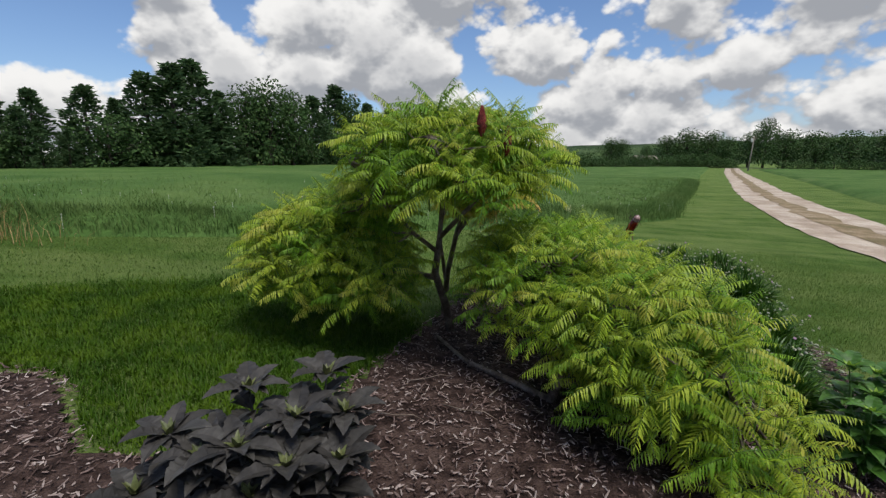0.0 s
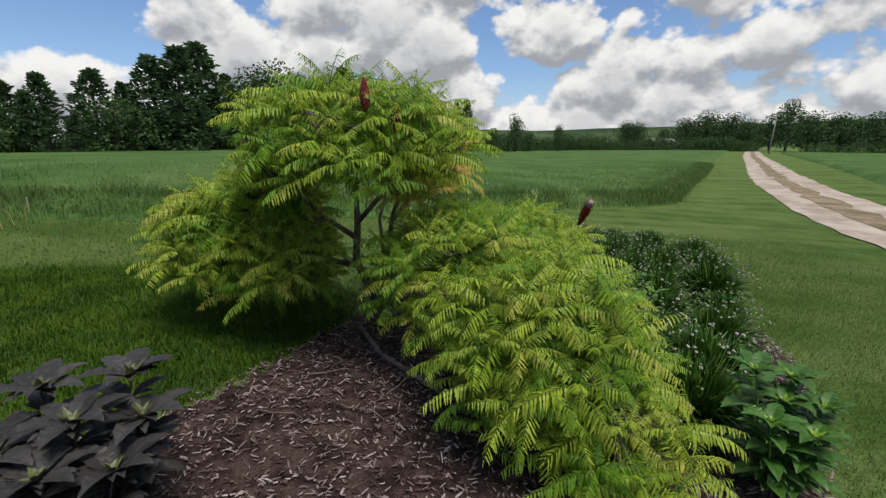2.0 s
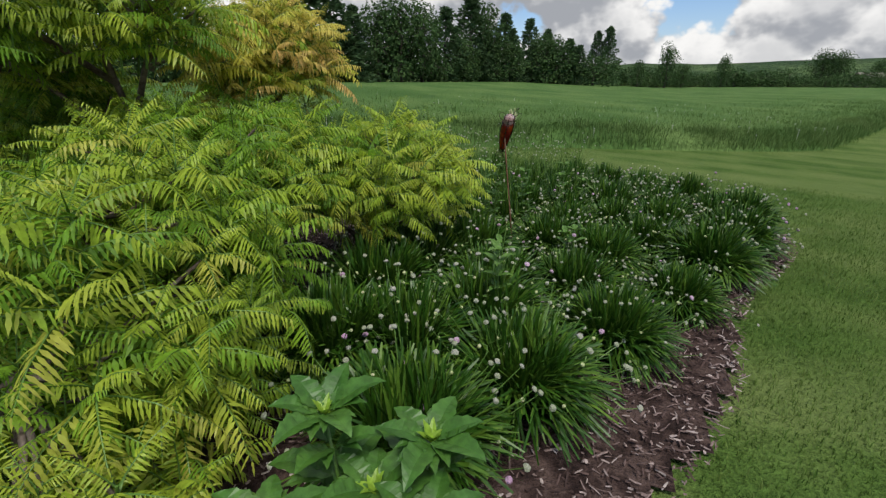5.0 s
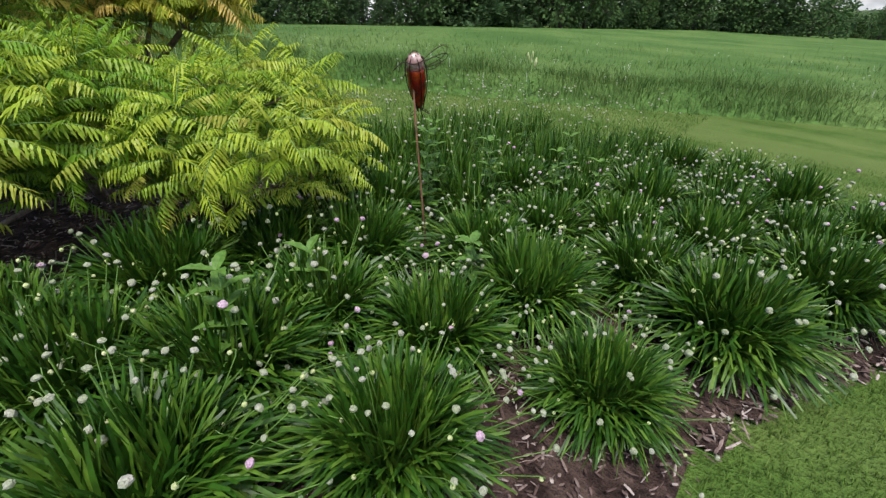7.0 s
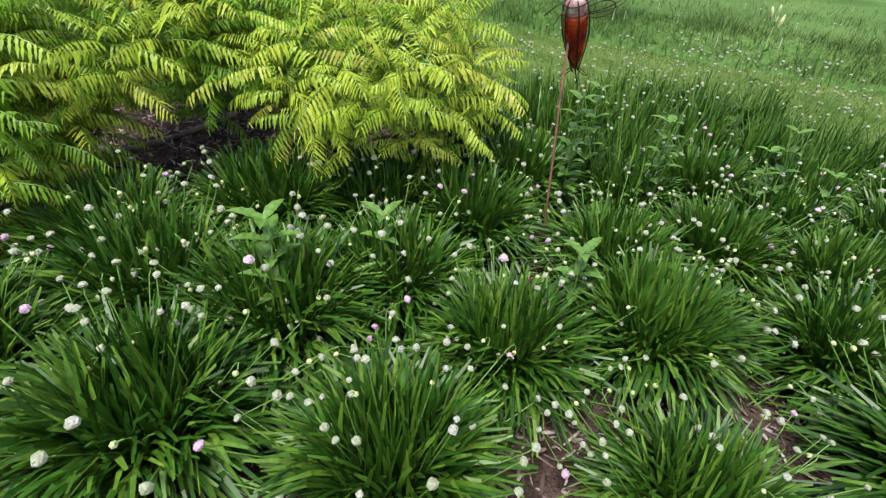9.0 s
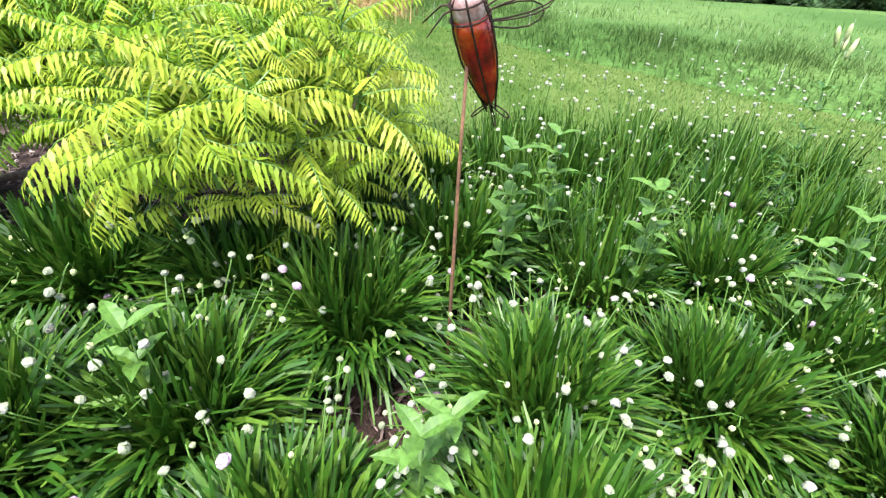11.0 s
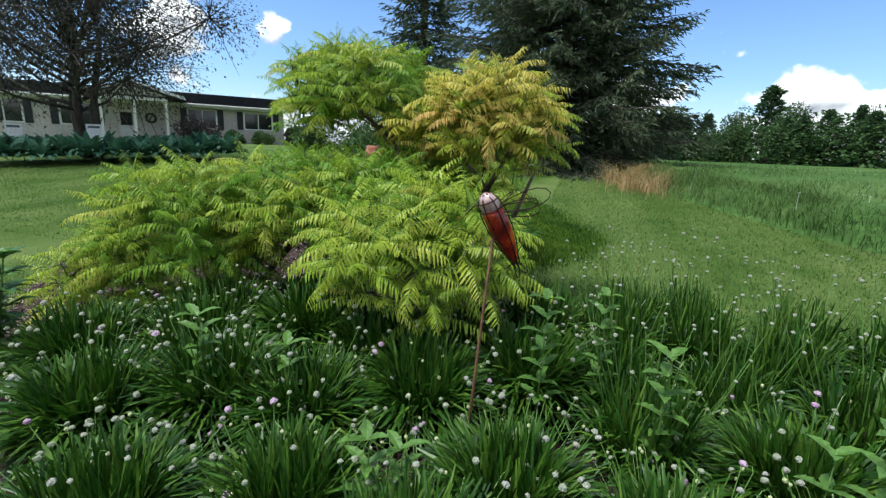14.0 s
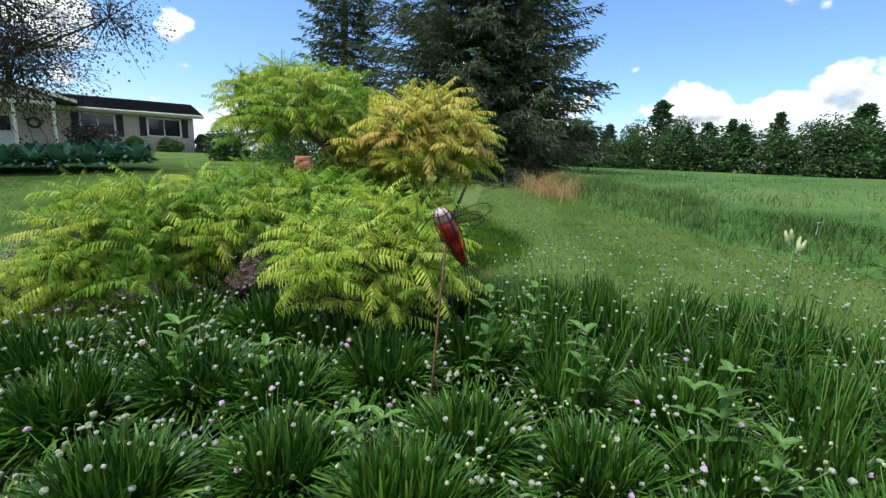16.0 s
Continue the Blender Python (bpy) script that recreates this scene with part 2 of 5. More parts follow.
SHINGLE = material("roof_shingle", ((0.045, 0.047, 0.054), (0.07, 0.073, 0.08), (0.10, 0.10, 0.11)), rough=0.9, scale=5, fine=40, bump=0.5, random_part=0.3, island=True)
GLASS = material("window_glass", ((0.012, 0.014, 0.017), (0.02, 0.022, 0.026)), rough=0.06, scale=1, gloss=0.9)
CLAY = material("terracotta", ((0.30, 0.10, 0.05), (0.42, 0.17, 0.09), (0.50, 0.24, 0.15)), rough=0.85, scale=7, fine=60, bump=0.3)
WOODPOLE = material("weathered_pole", ((0.18, 0.15, 0.12), (0.28, 0.25, 0.21)), rough=0.9, scale=2, fine=30, stretch=(1, 1, 0.1))
ROAD = material("asphalt", ((0.09, 0.09, 0.09), (0.15, 0.15, 0.15)), rough=0.9, scale=0.4, fine=5)
HILL = material("far_wood", ((0.035, 0.065, 0.03), (0.055, 0.09, 0.04), (0.10, 0.15, 0.06)), rough=0.95, scale=0.025, fine=0.25, bump=1.0, depth=6.0, gloss=0.05)
SIGN = material("white_card", ((0.62, 0.62, 0.62), (0.72, 0.72, 0.72)), rough=0.5, scale=10)
SIGNINK = material("slate_print", ((0.06, 0.07, 0.09), (0.10, 0.11, 0.13)), rough=0.6, scale=10)
LACE = material("white_umbel", ((0.55, 0.56, 0.48), (0.70, 0.70, 0.62)), rough=0.8, scale=10)

# ---- helpers for building ----
up = Vector((0, 0, 1))


def mesh_from(name, verts, faces, mats, index=None, flat=True):
    me = bpy.data.meshes.new(name)
    me.from_pydata([tuple(v) for v in verts], [], [tuple(f) for f in faces])
    for m in mats if isinstance(mats, (list, tuple)) else [mats]:
        me.materials.append(m)
    if index is not None:
        me.polygons.foreach_set("material_index", index)
    if not flat:
        me.polygons.foreach_set("use_smooth", [True] * len(me.polygons))
    me.update()
    return me


class Shape:
    """Collects faces of one mesh."""

    def __init__(self):
        self.v, self.f, self.i = [], [], []

    def add(self, verts, faces, slot=0):
        k = len(self.v)
        self.v.extend([Vector(p) for p in verts])
        self.f.extend([tuple(j + k for j in f) for f in faces])
        self.i.extend([slot] * len(faces))
        return self

    def box(self, x0, y0, z0, x1, y1, z1, slot=0, bevel=0.0):
        b = bevel
        if not b:
            vs = [(x, y, z) for z in (z0, z1) for y in (y0, y1) for x in (x0, x1)]
            return self.add(vs, [(0, 2, 3, 1), (4, 5, 7, 6), (0, 1, 5, 4), (2, 6, 7, 3), (0, 4, 6, 2), (1, 3, 7, 5)], slot)
        rings = []
        for z, s in ((z0, b), (z0 + b, 0), (z1 - b, 0), (z1, b)):
            rings.append([(x0 + s, y0 + s, z), (x1 - s, y0 + s, z), (x1 - s, y1 - s, z), (x0 + s, y1 - s, z)])
        return self.loft(rings, slot)

    def loft(self, rings, slot=0, caps=True):
        n = len(rings[0])
        vs = [p for r in rings for p in r]
        fs = []
        for k in range(len(rings) - 1):
            for j in range(n):
                a, b = k * n + j, k * n + (j + 1) % n
                fs.append((a, b, b + n, a + n))
        if caps:
            fs.append(tuple(reversed(range(n))))
            fs.append(tuple(range((len(rings) - 1) * n, len(rings) * n)))
        return self.add(vs, fs, slot)

    def tube(self, path, radii, sides=6, slot=0):
        path = [Vector(p) for p in path]
        rings = []
        for k, p in enumerate(path):
            d = (path[min(k + 1, len(path) - 1)] - path[max(k - 1, 0)]).normalized()
            s = d.cross(Vector((0.31, 0.2, 0.93)) if abs(d.z) < 0.95 else Vector((1, 0.1, 0))).normalized()
            t = d.cross(s)
            r = radii[k] if isinstance(radii, (list, tuple)) else radii
            rings.append([p + (s * math.cos(q) + t * math.sin(q)) * r for q in (2 * math.pi * j / sides for j in range(sides))])
        return self.loft(rings, slot)

    def lathe(self, profile, sides=20, slot=0, centre=(0, 0, 0)):
        c = Vector(centre)
        return self.loft([[c + Vector((r * math.cos(q), r * math.sin(q), z)) for q in (2 * math.pi * j / sides for j in range(sides))] for r, z in profile], slot)

    def mesh(self, name, mats, flat=True):
        return mesh_from(name, self.v, self.f, mats, self.i, flat)


def thing(name, place, label, category, group="", kind=""):
    """An empty at the base of a thing with parts."""
    ob = new(name)
    ob.empty_display_size = 0.1
    ob.matrix_world = place if isinstance(place, Matrix) else Matrix.Translation(place)
    return tagged(ob, label, category, group, kind)


def part(name, me, parent, m=None, label=""):
    ob = new(name, me)
    ob.parent = parent
    if m is not None:
        ob.matrix_basis = m
    return tagged(ob, label)


def step(x, lo, hi):
    t = np.clip((x - lo) / (hi - lo), 0, 1)
    return t * t * (3 - 2 * t)


def ground_at(x, y):
    """The lie of the land: it falls gently to the east and rises to the house."""
    x, y = np.asarray(x, float), np.asarray(y, float)
    z = 0.17 - 0.054 * (np.clip(x, -8.5, 12.5))
    return z + 0.5 * step(-x, 8, 24) * step(-y, -4, 14)


def gz(x, y):
    return float(ground_at(x, y))


def inside(poly, x, y):
    hit = np.zeros(np.shape(x), bool)
    n = len(poly)
    for i in range(n):
        (x1, y1), (x2, y2) = poly[i], poly[(i + 1) % n]
        cross = ((y1 > y) != (y2 > y)) & (x < (x2 - x1) * (y - y1) / ((y2 - y1) or 1e-9) + x1)
        hit ^= cross
    return hit


def rounded(poly, times=2):
    for _ in range(times):
        out = []
        for i in range(len(poly)):
            (x1, y1), (x2, y2) = poly[i], poly[(i + 1) % len(poly)]
            out += [(0.75 * x1 + 0.25 * x2, 0.75 * y1 + 0.25 * y2), (0.25 * x1 + 0.75 * x2, 0.25 * y1 + 0.75 * y2)]
        poly = out
    return poly


def resample(line, n):
    p = np.array(line, float)
    d = np.r_[0, np.cumsum(np.hypot(*np.diff(p, axis=0).T))]
    s = np.linspace(0, d[-1], n)
    return np.c_[np.interp(s, d, p[:, 0]), np.interp(s, d, p[:, 1])]


def blades(name, x, y, z, height, width, lean, mat, seed, bend=0.6):
    """Many grass blades in one mesh: each a bent strip of five points."""
    rng = np.random.default_rng(seed)
    n = len(x)
    h = height * rng.uniform(0.6, 1.25, n)
    a = rng.uniform(0, 2 * np.pi, n)
    ln = lean * rng.uniform(0.2, 1.3, n) * h
    w = width * rng.uniform(0.7, 1.3, n) / 2
    dx, dy = np.cos(a), np.sin(a)
    sx, sy = -dy * w, dx * w
    mid = 0.55
    v = np.empty((n, 5, 3))
    for k, (s, t, l) in enumerate(((1, 0, 0), (-1, 0, 0), (-0.8, mid, bend * mid), (0.8, mid, bend * mid), (0, 1, 1))):
        v[:, k, 0] = x + s * sx + dx * ln * l * (1 if k == 4 else 0.55)
        v[:, k, 1] = y + s * sy + dy * ln * l * (1 if k == 4 else 0.55)
        v[:, k, 2] = z + h * t * (1 if k < 4 else 0.95)
    b = (np.arange(n) * 5)[:, None]
    me = bpy.data.meshes.new(name)
    me.vertices.add(n * 5)
    me.vertices.foreach_set("co", v.reshape(-1))
    loops = np.concatenate([b + np.array([[0, 1, 2, 3]]), b + np.array([[3, 2, 4]])], axis=1).reshape(-1)
    me.loops.add(n * 7)
    me.loops.foreach_set("vertex_index", loops.astype(np.int32))
    starts = (np.arange(n)[:, None] * 7 + np.array([[0, 4]])).reshape(-1)
    me.polygons.add(n * 2)
    me.polygons.foreach_set("loop_start", starts.astype(np.int32))
    me.materials.append(mat)
    me.update(calc_edges=True)
    me.validate()
    return me

# ---- ground ----
BED = rounded([(0.9, 4.7), (0.45, 3.5), (0.15, 2.85), (-0.3, 2.3), (-0.8, 2.22), (-1.2, 2.55), (-1.5, 2.95), (-2.0, 3.15), (-5.5, 3.3), (-6.2, 0), (-4, -2.4),
               (-0.6, -1.5), (1.2, 0.05), (2.3, 0.95), (3.1, 1.7), (3.9, 2.5), (4.4, 3.3), (4.72, 4.0), (4.85, 4.6), (5.05, 5.3), (5.5, 6.0), (5.9, 6.9),
               (5.8, 7.7), (4.9, 8.4), (3.5, 8.6), (2.1, 7.8), (1.6, 6.8), (1.3, 5.8), (1.1, 5.3)], 1)
LUSHPATCH = [(-12, 2.6), (-6, 3.9), (-3.84, 4.8), (-2.5, 5.4), (-1.2, 5.9), (-0.2, 5.6), (0.5, 5.0), (1.0, 3.8), (0, 2.6), (-1, 2.2), (-6.5, 3.2), (-12, 1.4)]
NEAR_EDGE = [(-46, 1), (-20, 4.6), (-12, 6.1), (-8.7, 6.9), (-6.1, 7.5), (-4.2, 8.1), (-2.85, 8.6), (-1.8, 9.2), (-0.45, 10.1), (1.4, 11.05), (2.95, 12.2), (4.8, 13.3), (6.5, 14.4), (8.6, 15.9), (9.8, 17.2), (12.9, 22.8), (20.7, 36), (41, 72), (96, 165)]
FAR_EDGE = [(-47, 4), (-40, 14), (-35, 24), (-31, 37), (-27, 46), (-22.5, 57), (-17, 74), (-9, 88), (2, 102), (14, 114), (30, 130), (50, 148), (70, 158), (97, 168)]


def spaced(reach, n, near):
    u = np.linspace(-1, 1, n)
    k = math.asinh(reach / near)
    return near * np.sinh(u * k)


def sheet(name, xs, ys, zf, mat, keep=None):
    X, Y = np.meshgrid(xs, ys)
    Z = zf(X, Y)
    n = len(xs)
    fs = []
    ok = keep(X, Y) if keep else np.ones_like(X, bool)
    for j in range(len(ys) - 1):
        for i in range(n - 1):
            if ok[j, i] and ok[j, i + 1] and ok[j + 1, i] and ok[j + 1, i + 1]:
                fs.append((j * n + i, j * n + i + 1, (j + 1) * n + i + 1, (j + 1) * n + i))
    return mesh_from(name, np.c_[X.ravel(), Y.ravel(), Z.ravel()], fs, mat, flat=False)


ground = tagged(new("ground", sheet("ground", spaced(3000, 141, 3.0), spaced(3000, 141, 3.0), ground_at, LAWN)), "mown lawn and open grassland falling gently to the drive", "lawn", kind="structure")


def ribbon(name, line, width, lift, mat, n=60, wob=0.0, seed=0):
    """A strip laid over the ground along a line, with slightly ragged edges."""
    p = resample(line, n)
    d = np.gradient(p, axis=0)
    d /= np.hypot(*d.T)[:, None]
    rng = np.random.default_rng(seed)
    s = Shape()
    rows = []
    for k in range(n):
        w = width[0] + (width[1] - width[0]) * k / (n - 1)
        row = []
        for q in (-1, -0.5, 0, 0.5, 1):
            off = q * w / 2 + (rng.normal(0, wob) if abs(q) == 1 else 0)
            x, y = p[k, 0] + d[k, 1] * off, p[k, 1] - d[k, 0] * off
            row.append((x, y, gz(x, y) + lift * (1.25 - 0.25 * abs(q))))
        rows.append(row)
    vs = [v for r in rows for v in r]
    fs = [(k * 5 + j, k * 5 + j + 1, k * 5 + j + 6, k * 5 + j + 5) for k in range(n - 1) for j in range(4)]
    return mesh_from(name, vs, fs, mat, flat=False)


DRIVE = [(6.5, -8), (8.6, -1), (10.6, 5), (12.9, 11), (15.6, 17), (19.3, 24.5), (26, 36.5), (37, 55), (60, 94), (92, 146)]
tagged(new("road", ribbon("drive", DRIVE, (3.2, 3.6), 0.03, GRAVEL, 140, 0.08, 1)), "pale beige gravel drive curving across the lawn", "drive", kind="structure")
tagged(new("road_strip", ribbon("drive_strip", DRIVE, (0.9, 0.9), 0.045, STRIP, 140, 0.12, 2)), "brown grassy strip along the middle of the drive", "drive strip", kind="structure")
tagged(new("road_far", ribbon("asphalt_road", [(40, 190), (75, 168), (92, 158), (125, 135), (170, 110)], (8, 8), 0.06, ROAD, 40)), "grey asphalt road at the end of the drive", "road", kind="structure")


def field(name, near, far, rows, cols, height, label, seed):
    """A sheet of crop between two edges; its front drops to the ground."""
    a, b = resample(near, cols), resample(far, cols)
    vs, rng = [], np.random.default_rng(seed)
    ts = [0, 0.0, 0.0, 0.0] + list(np.linspace(0.155, 1, rows) ** 1.8)
    for j, t in enumerate(ts):
        for i in range(cols):
            x, y = a[i] * (1 - t) + b[i] * t
            wob = 0.35 * noise.noise((x * 0.25, y * 0.25, 3)) + 0.25 * noise.noise((x * 0.9, y * 0.9, 7))
            if 0 < j < 4:
                vx, vy = (b[i] - a[i]) / np.hypot(*(b[i] - a[i]))
                x, y = x + vx * (0.32 * j + 0.2 * wob), y + vy * (0.32 * j + 0.2 * wob)
            h = height * (0.0, 0.38, 0.6, 0.72, 0.8)[min(j, 4)] * (1 + 0.3 * wob)
            vs.append((x, y, gz(x, y) + h))
    fs = [(j * cols + i, j * cols + i + 1, (j + 1) * cols + i + 1, (j + 1) * cols + i) for j in range(len(ts) - 1) for i in range(cols - 1)]
    return tagged(new(name, mesh_from(name, vs, fs, CROP, flat=False)), label, "crop field", kind="structure")


field("field", NEAR_EDGE, FAR_EDGE, 70, 220, 0.5, "wide green field of knee-high crop", 3)
field("field_east", [(18.5, 4), (19.5, 12), (22.5, 20), (26, 27), (33, 38), (48, 62), (82, 119)], [(160, -60), (160, 0), (160, 30), (160, 60), (155, 80), (140, 100), (100, 128)], 40, 90, 0.45, "green crop field beyond the drive", 4)

xs = np.arange(-6.4, 6.4, 0.09)
ys = np.arange(-2.8, 9.0, 0.09)


def bed_z(X, Y):
    bump = np.array([noise.noise((x * 2.2, y * 2.2, 0)) * 0.02 + noise.noise((x * 9, y * 9, 4)) * 0.008 for x, y in zip(X.ravel(), Y.ravel())]).reshape(X.shape)
    return ground_at(X, Y) + 0.035 + bump


tagged(new("mulch_bed", sheet("mulch_bed", xs, ys, bed_z, MULCH, lambda X, Y: inside(BED, X, Y))), "planting bed covered in dark shredded bark mulch", "mulch bed", kind="structure")


def chips(count, seed):
    """Loose bark chips: thin bent slabs lying every way on the mulch."""
    rng = np.random.default_rng(seed)
    x, y = rng.uniform(-3.2, 5.9, count * 3), rng.uniform(-0.6, 8.6, count * 3)
    ok = inside(BED, x, y) & ((y < 5.4) | (x > 4.0))
    x, y = x[ok][:count], y[ok][:count]
    s = Shape()
    vs, fs = [], []
    for px, py in zip(x, y):
        L, W, T = rng.gamma(2.0, 0.005) + 0.007, rng.uniform(0.0025, 0.007), rng.uniform(0.001, 0.003)
        m = Matrix.Translation((px, py, gz(px, py) + 0.046 + rng.uniform(-0.006, 0.014))) @ Euler((rng.normal(0, 0.25), rng.normal(0, 0.3), rng.uniform(0, 6.3))).to_matrix().to_4x4()
        k = len(vs)
        bow = rng.uniform(-0.15, 0.2) * L
        for u, lift in ((-1, 0), (0, bow), (1, 0)):
            c = 0.6 if u else 1.0
            vs += [m @ Vector((u * L, -W * c, lift - T)), m @ Vector((u * L, W * c, lift)), m @ Vector((u * L, W * 0.2, lift + T))]
        for j in (0, 3):
            fs += [(k + j + 1, k + j + 2, k + j + 5, k + j + 4), (k + j + 2, k + j, k + j + 3, k + j + 5)]
    return mesh_from("bark_chips", vs, fs, CHIP)


tagged(new("bark_chips", chips(32000, 5)), "loose dark and pale shredded bark chips on the bed", "mulch", kind="stuff")


def twig(points, r, name="twig"):
    s = Shape().tube([(x, y, gz(x, y) + 0.06 + h) for x, y, h in points], [r, r * 0.9, r * 0.8, r * 0.5][:len(points)], 5)
    return tagged(new(name, s.mesh(name, STEM, False)), "thin dry twig lying on the bark mulch", "twig", "fallen twigs")


rt = random.Random(12)
for tx, ty, ta, tl in ((0.75, 3.2, 0.2, 0.35), (1.0, 2.9, -0.5, 0.4), (1.2, 3.5, 0.1, 0.4), (0.55, 3.55, 1.2, 0.3), (0.9, 3.75, 2.4, 0.35), (1.35, 3.05, 0.9, 0.25), (0.6, 2.75, -0.3, 0.3)):
    twig([(tx, ty, 0), (tx + 0.4 * tl * math.cos(ta), ty + 0.4 * tl * math.sin(ta), 0.012), (tx + 0.75 * tl * math.cos(ta + 0.2), ty + 0.75 * tl * math.sin(ta + 0.2), 0.012), (tx + tl * math.cos(ta + 0.1), ty + tl * math.sin(ta + 0.1), 0.0)], 0.005)


def scatter(n, box, keep, seed):
    rng = np.random.default_rng(seed)
    x, y = rng.uniform(box[0], box[1], n), rng.uniform(box[2], box[3], n)
    ok = keep(x, y)
    return x[ok], y[ok]


def lawn_grass():
    x, y = scatter(170000, (1.0, 9.5, 0.2, 10.5), lambda x, y: ~inside(BED, x, y) & (np.random.default_rng(9).uniform(0, 1, len(x)) < np.clip(1.5 - np.hypot(x - 5.2, y - 4.4) / 5.5, 0.12, 1)), 8)
    tagged(new("lawn_grass", blades("lawn_grass", x, y, ground_at(x, y) - 0.004, 0.042, 0.0045, 0.7, BLADE, 10)), "short mown grass blades beside the bed", "grass", kind="stuff")
    edge = np.array(NEAR_EDGE)
    for k, (box, count) in enumerate((((-9.5, 3.5, 5.0, 13.0), 75000), ((-9.5, 1.2, -10.5, 0.5), 45000))):
        x, y = scatter(count, box, lambda x, y: ~inside(BED, x, y) & ~inside(LUSHPATCH, x, y) & (y < np.interp(x, edge[:, 0], edge[:, 1]) + 0.1), 60 + k)
        tagged(new("lawn_grass", blades("lawn_grass", x, y, ground_at(x, y) - 0.004, 0.036, 0.009, 0.8, BLADE, 70 + k)), "short mown grass blades of the lawn", "grass", kind="stuff")
    x, y = scatter(170000, (-7, 1.3, 2.0, 6.4), lambda x, y: inside(LUSHPATCH, x + np.random.default_rng(3).normal(0, 0.12, len(x)), y + np.random.default_rng(4).normal(0, 0.12, len(x))) & ~inside(BED, x, y), 11)
    tagged(new("lush_grass", blades("lush_grass", x, y, ground_at(x, y) - 0.004, 0.065, 0.008, 0.9, LUSH, 12)), "thick lush bright green grass behind the bed", "grass", kind="stuff")


def crop_stems():
    """Taller stems that break the crop's outline, dense along its near edge."""
    rng = np.random.default_rng(21)
    a = resample(NEAR_EDGE[1:-1], 4000)
    n = 150000
    i = rng.integers(0, 4000, n)
    i = i[(a[i, 1] < 48)]
    d = np.where(rng.random(len(i)) < 0.45, rng.uniform(0, 1.2, len(i)), rng.gamma(1.1, 3.6, len(i)))
    ang = rng.normal(1.95, 0.35, len(i))
    x, y = a[i, 0] + np.cos(ang) * d + rng.normal(0, 0.12, len(i)), a[i, 1] + np.sin(ang) * d + 0.1 + rng.normal(0, 0.1, len(i))
    clump = np.array([noise.noise((p * 0.8, q * 0.8, 2)) for p, q in zip(x, y)])
    h = 0.20 * (1 + 0.7 * clump) + 0.04
    me = blades("crop_stems", x, y, ground_at(x, y) + np.clip(d * 0.32, 0, 0.27), h, 0.013, 0.8, CROP_BLADE, 22)
    tagged(new("crop_stems", me), "dense green stems of the field crop", "crop", kind="stuff")
    # white umbels among the crop
    s = Shape()
    for k in range(700):
        j = rng.integers(0, 4000)
        if a[j, 1] > 22:
            continue
        dd = rng.gamma(1.5, 3.0)
        px, py = a[j, 0] - 0.35 * dd, a[j, 1] + 0.93 * dd
        pz, r = gz(px, py) + rng.uniform(0.36, 0.52), rng.uniform(0.012, 0.03)
        s.add([(px + r * math.cos(q), py + r * math.sin(q), pz + 0.01 * math.sin(3 * q)) for q in (k2 * math.pi / 3 for k2 in range(6))] + [(px, py, pz - 0.02)], [(0, 1, 2, 3, 4, 5), (1, 0, 6), (3, 2, 6), (5, 4, 6)])
        s.tube([(px, py, pz - 0.3), (px, py, pz - 0.015)], 0.004, 3)
    tagged(new("crop_flowers", s.mesh("crop_flowers", LACE)), "small white umbels scattered through the crop", "wildflowers", kind="stuff")


lawn_grass()
crop_stems()

# ---- sumacs ----


def sumac_leaf(s, rng, az, el, length, droop, pairs=15, start=(0, 0, 0)):
    """One long pinnate leaf: an arching stalk with hanging, saw-edged leaflets on both sides."""
    p, d = Vector(start), Vector((math.cos(az) * math.cos(el), math.sin(az) * math.cos(el), math.sin(el)))
    pts, dirs, n = [p.copy()], [d.copy()], pairs + 2
    for k in range(n):
        d = (d + Vector((0, 0, -droop / n)) * (0.45 + 1.1 * k / n)).normalized()
        p = p + d * (length / n)
        pts.append(p.copy())
        dirs.append(d.copy())
    s.tube([pts[0], pts[n // 3], pts[2 * n // 3], pts[n]], [0.0035, 0.0028, 0.002, 0.001], 3, 1)
    for k in range(2, n + 1):
        u = (k - 2) / (n - 2)
        size = length * 0.245 * (0.70 + 0.80 * u - 1.10 * u * u) * rng.uniform(0.8, 1.2)
        d = dirs[k]
        side = d.cross(up).normalized()
        for sg in ((-1, 1) if k < n else (0,)):
            w = (d * (rng.uniform(0.3, 0.65) if sg else 1.0) + side * sg * rng.uniform(0.5, 0.9) + Vector((0, 0, -0.25 - 0.5 * rng.random()))).normalized()
            across = w.cross(up + side * sg * rng.uniform(0.4, 1.1) + d * rng.uniform(-0.35, 0.35)).normalized()
            wide = size * rng.uniform(0.085, 0.115)
            vs = [pts[k]]
            for f, g, sag in ((0.24, 1.0, 0.0), (0.46, 0.58, -0.04), (0.62, 0.86, -0.12)):
                c = pts[k] + w * size * f + Vector((0, 0, sag * size))
                vs += [c + across * wide * g, c - across * wide * g]
            vs.append(pts[k] + w * size * 0.98 + Vector((0, 0, -0.32 * size)))
            s.add(vs, [(0, 1, 2), (1, 3, 4, 2), (3, 5, 6, 4), (5, 7, 6)], 0)


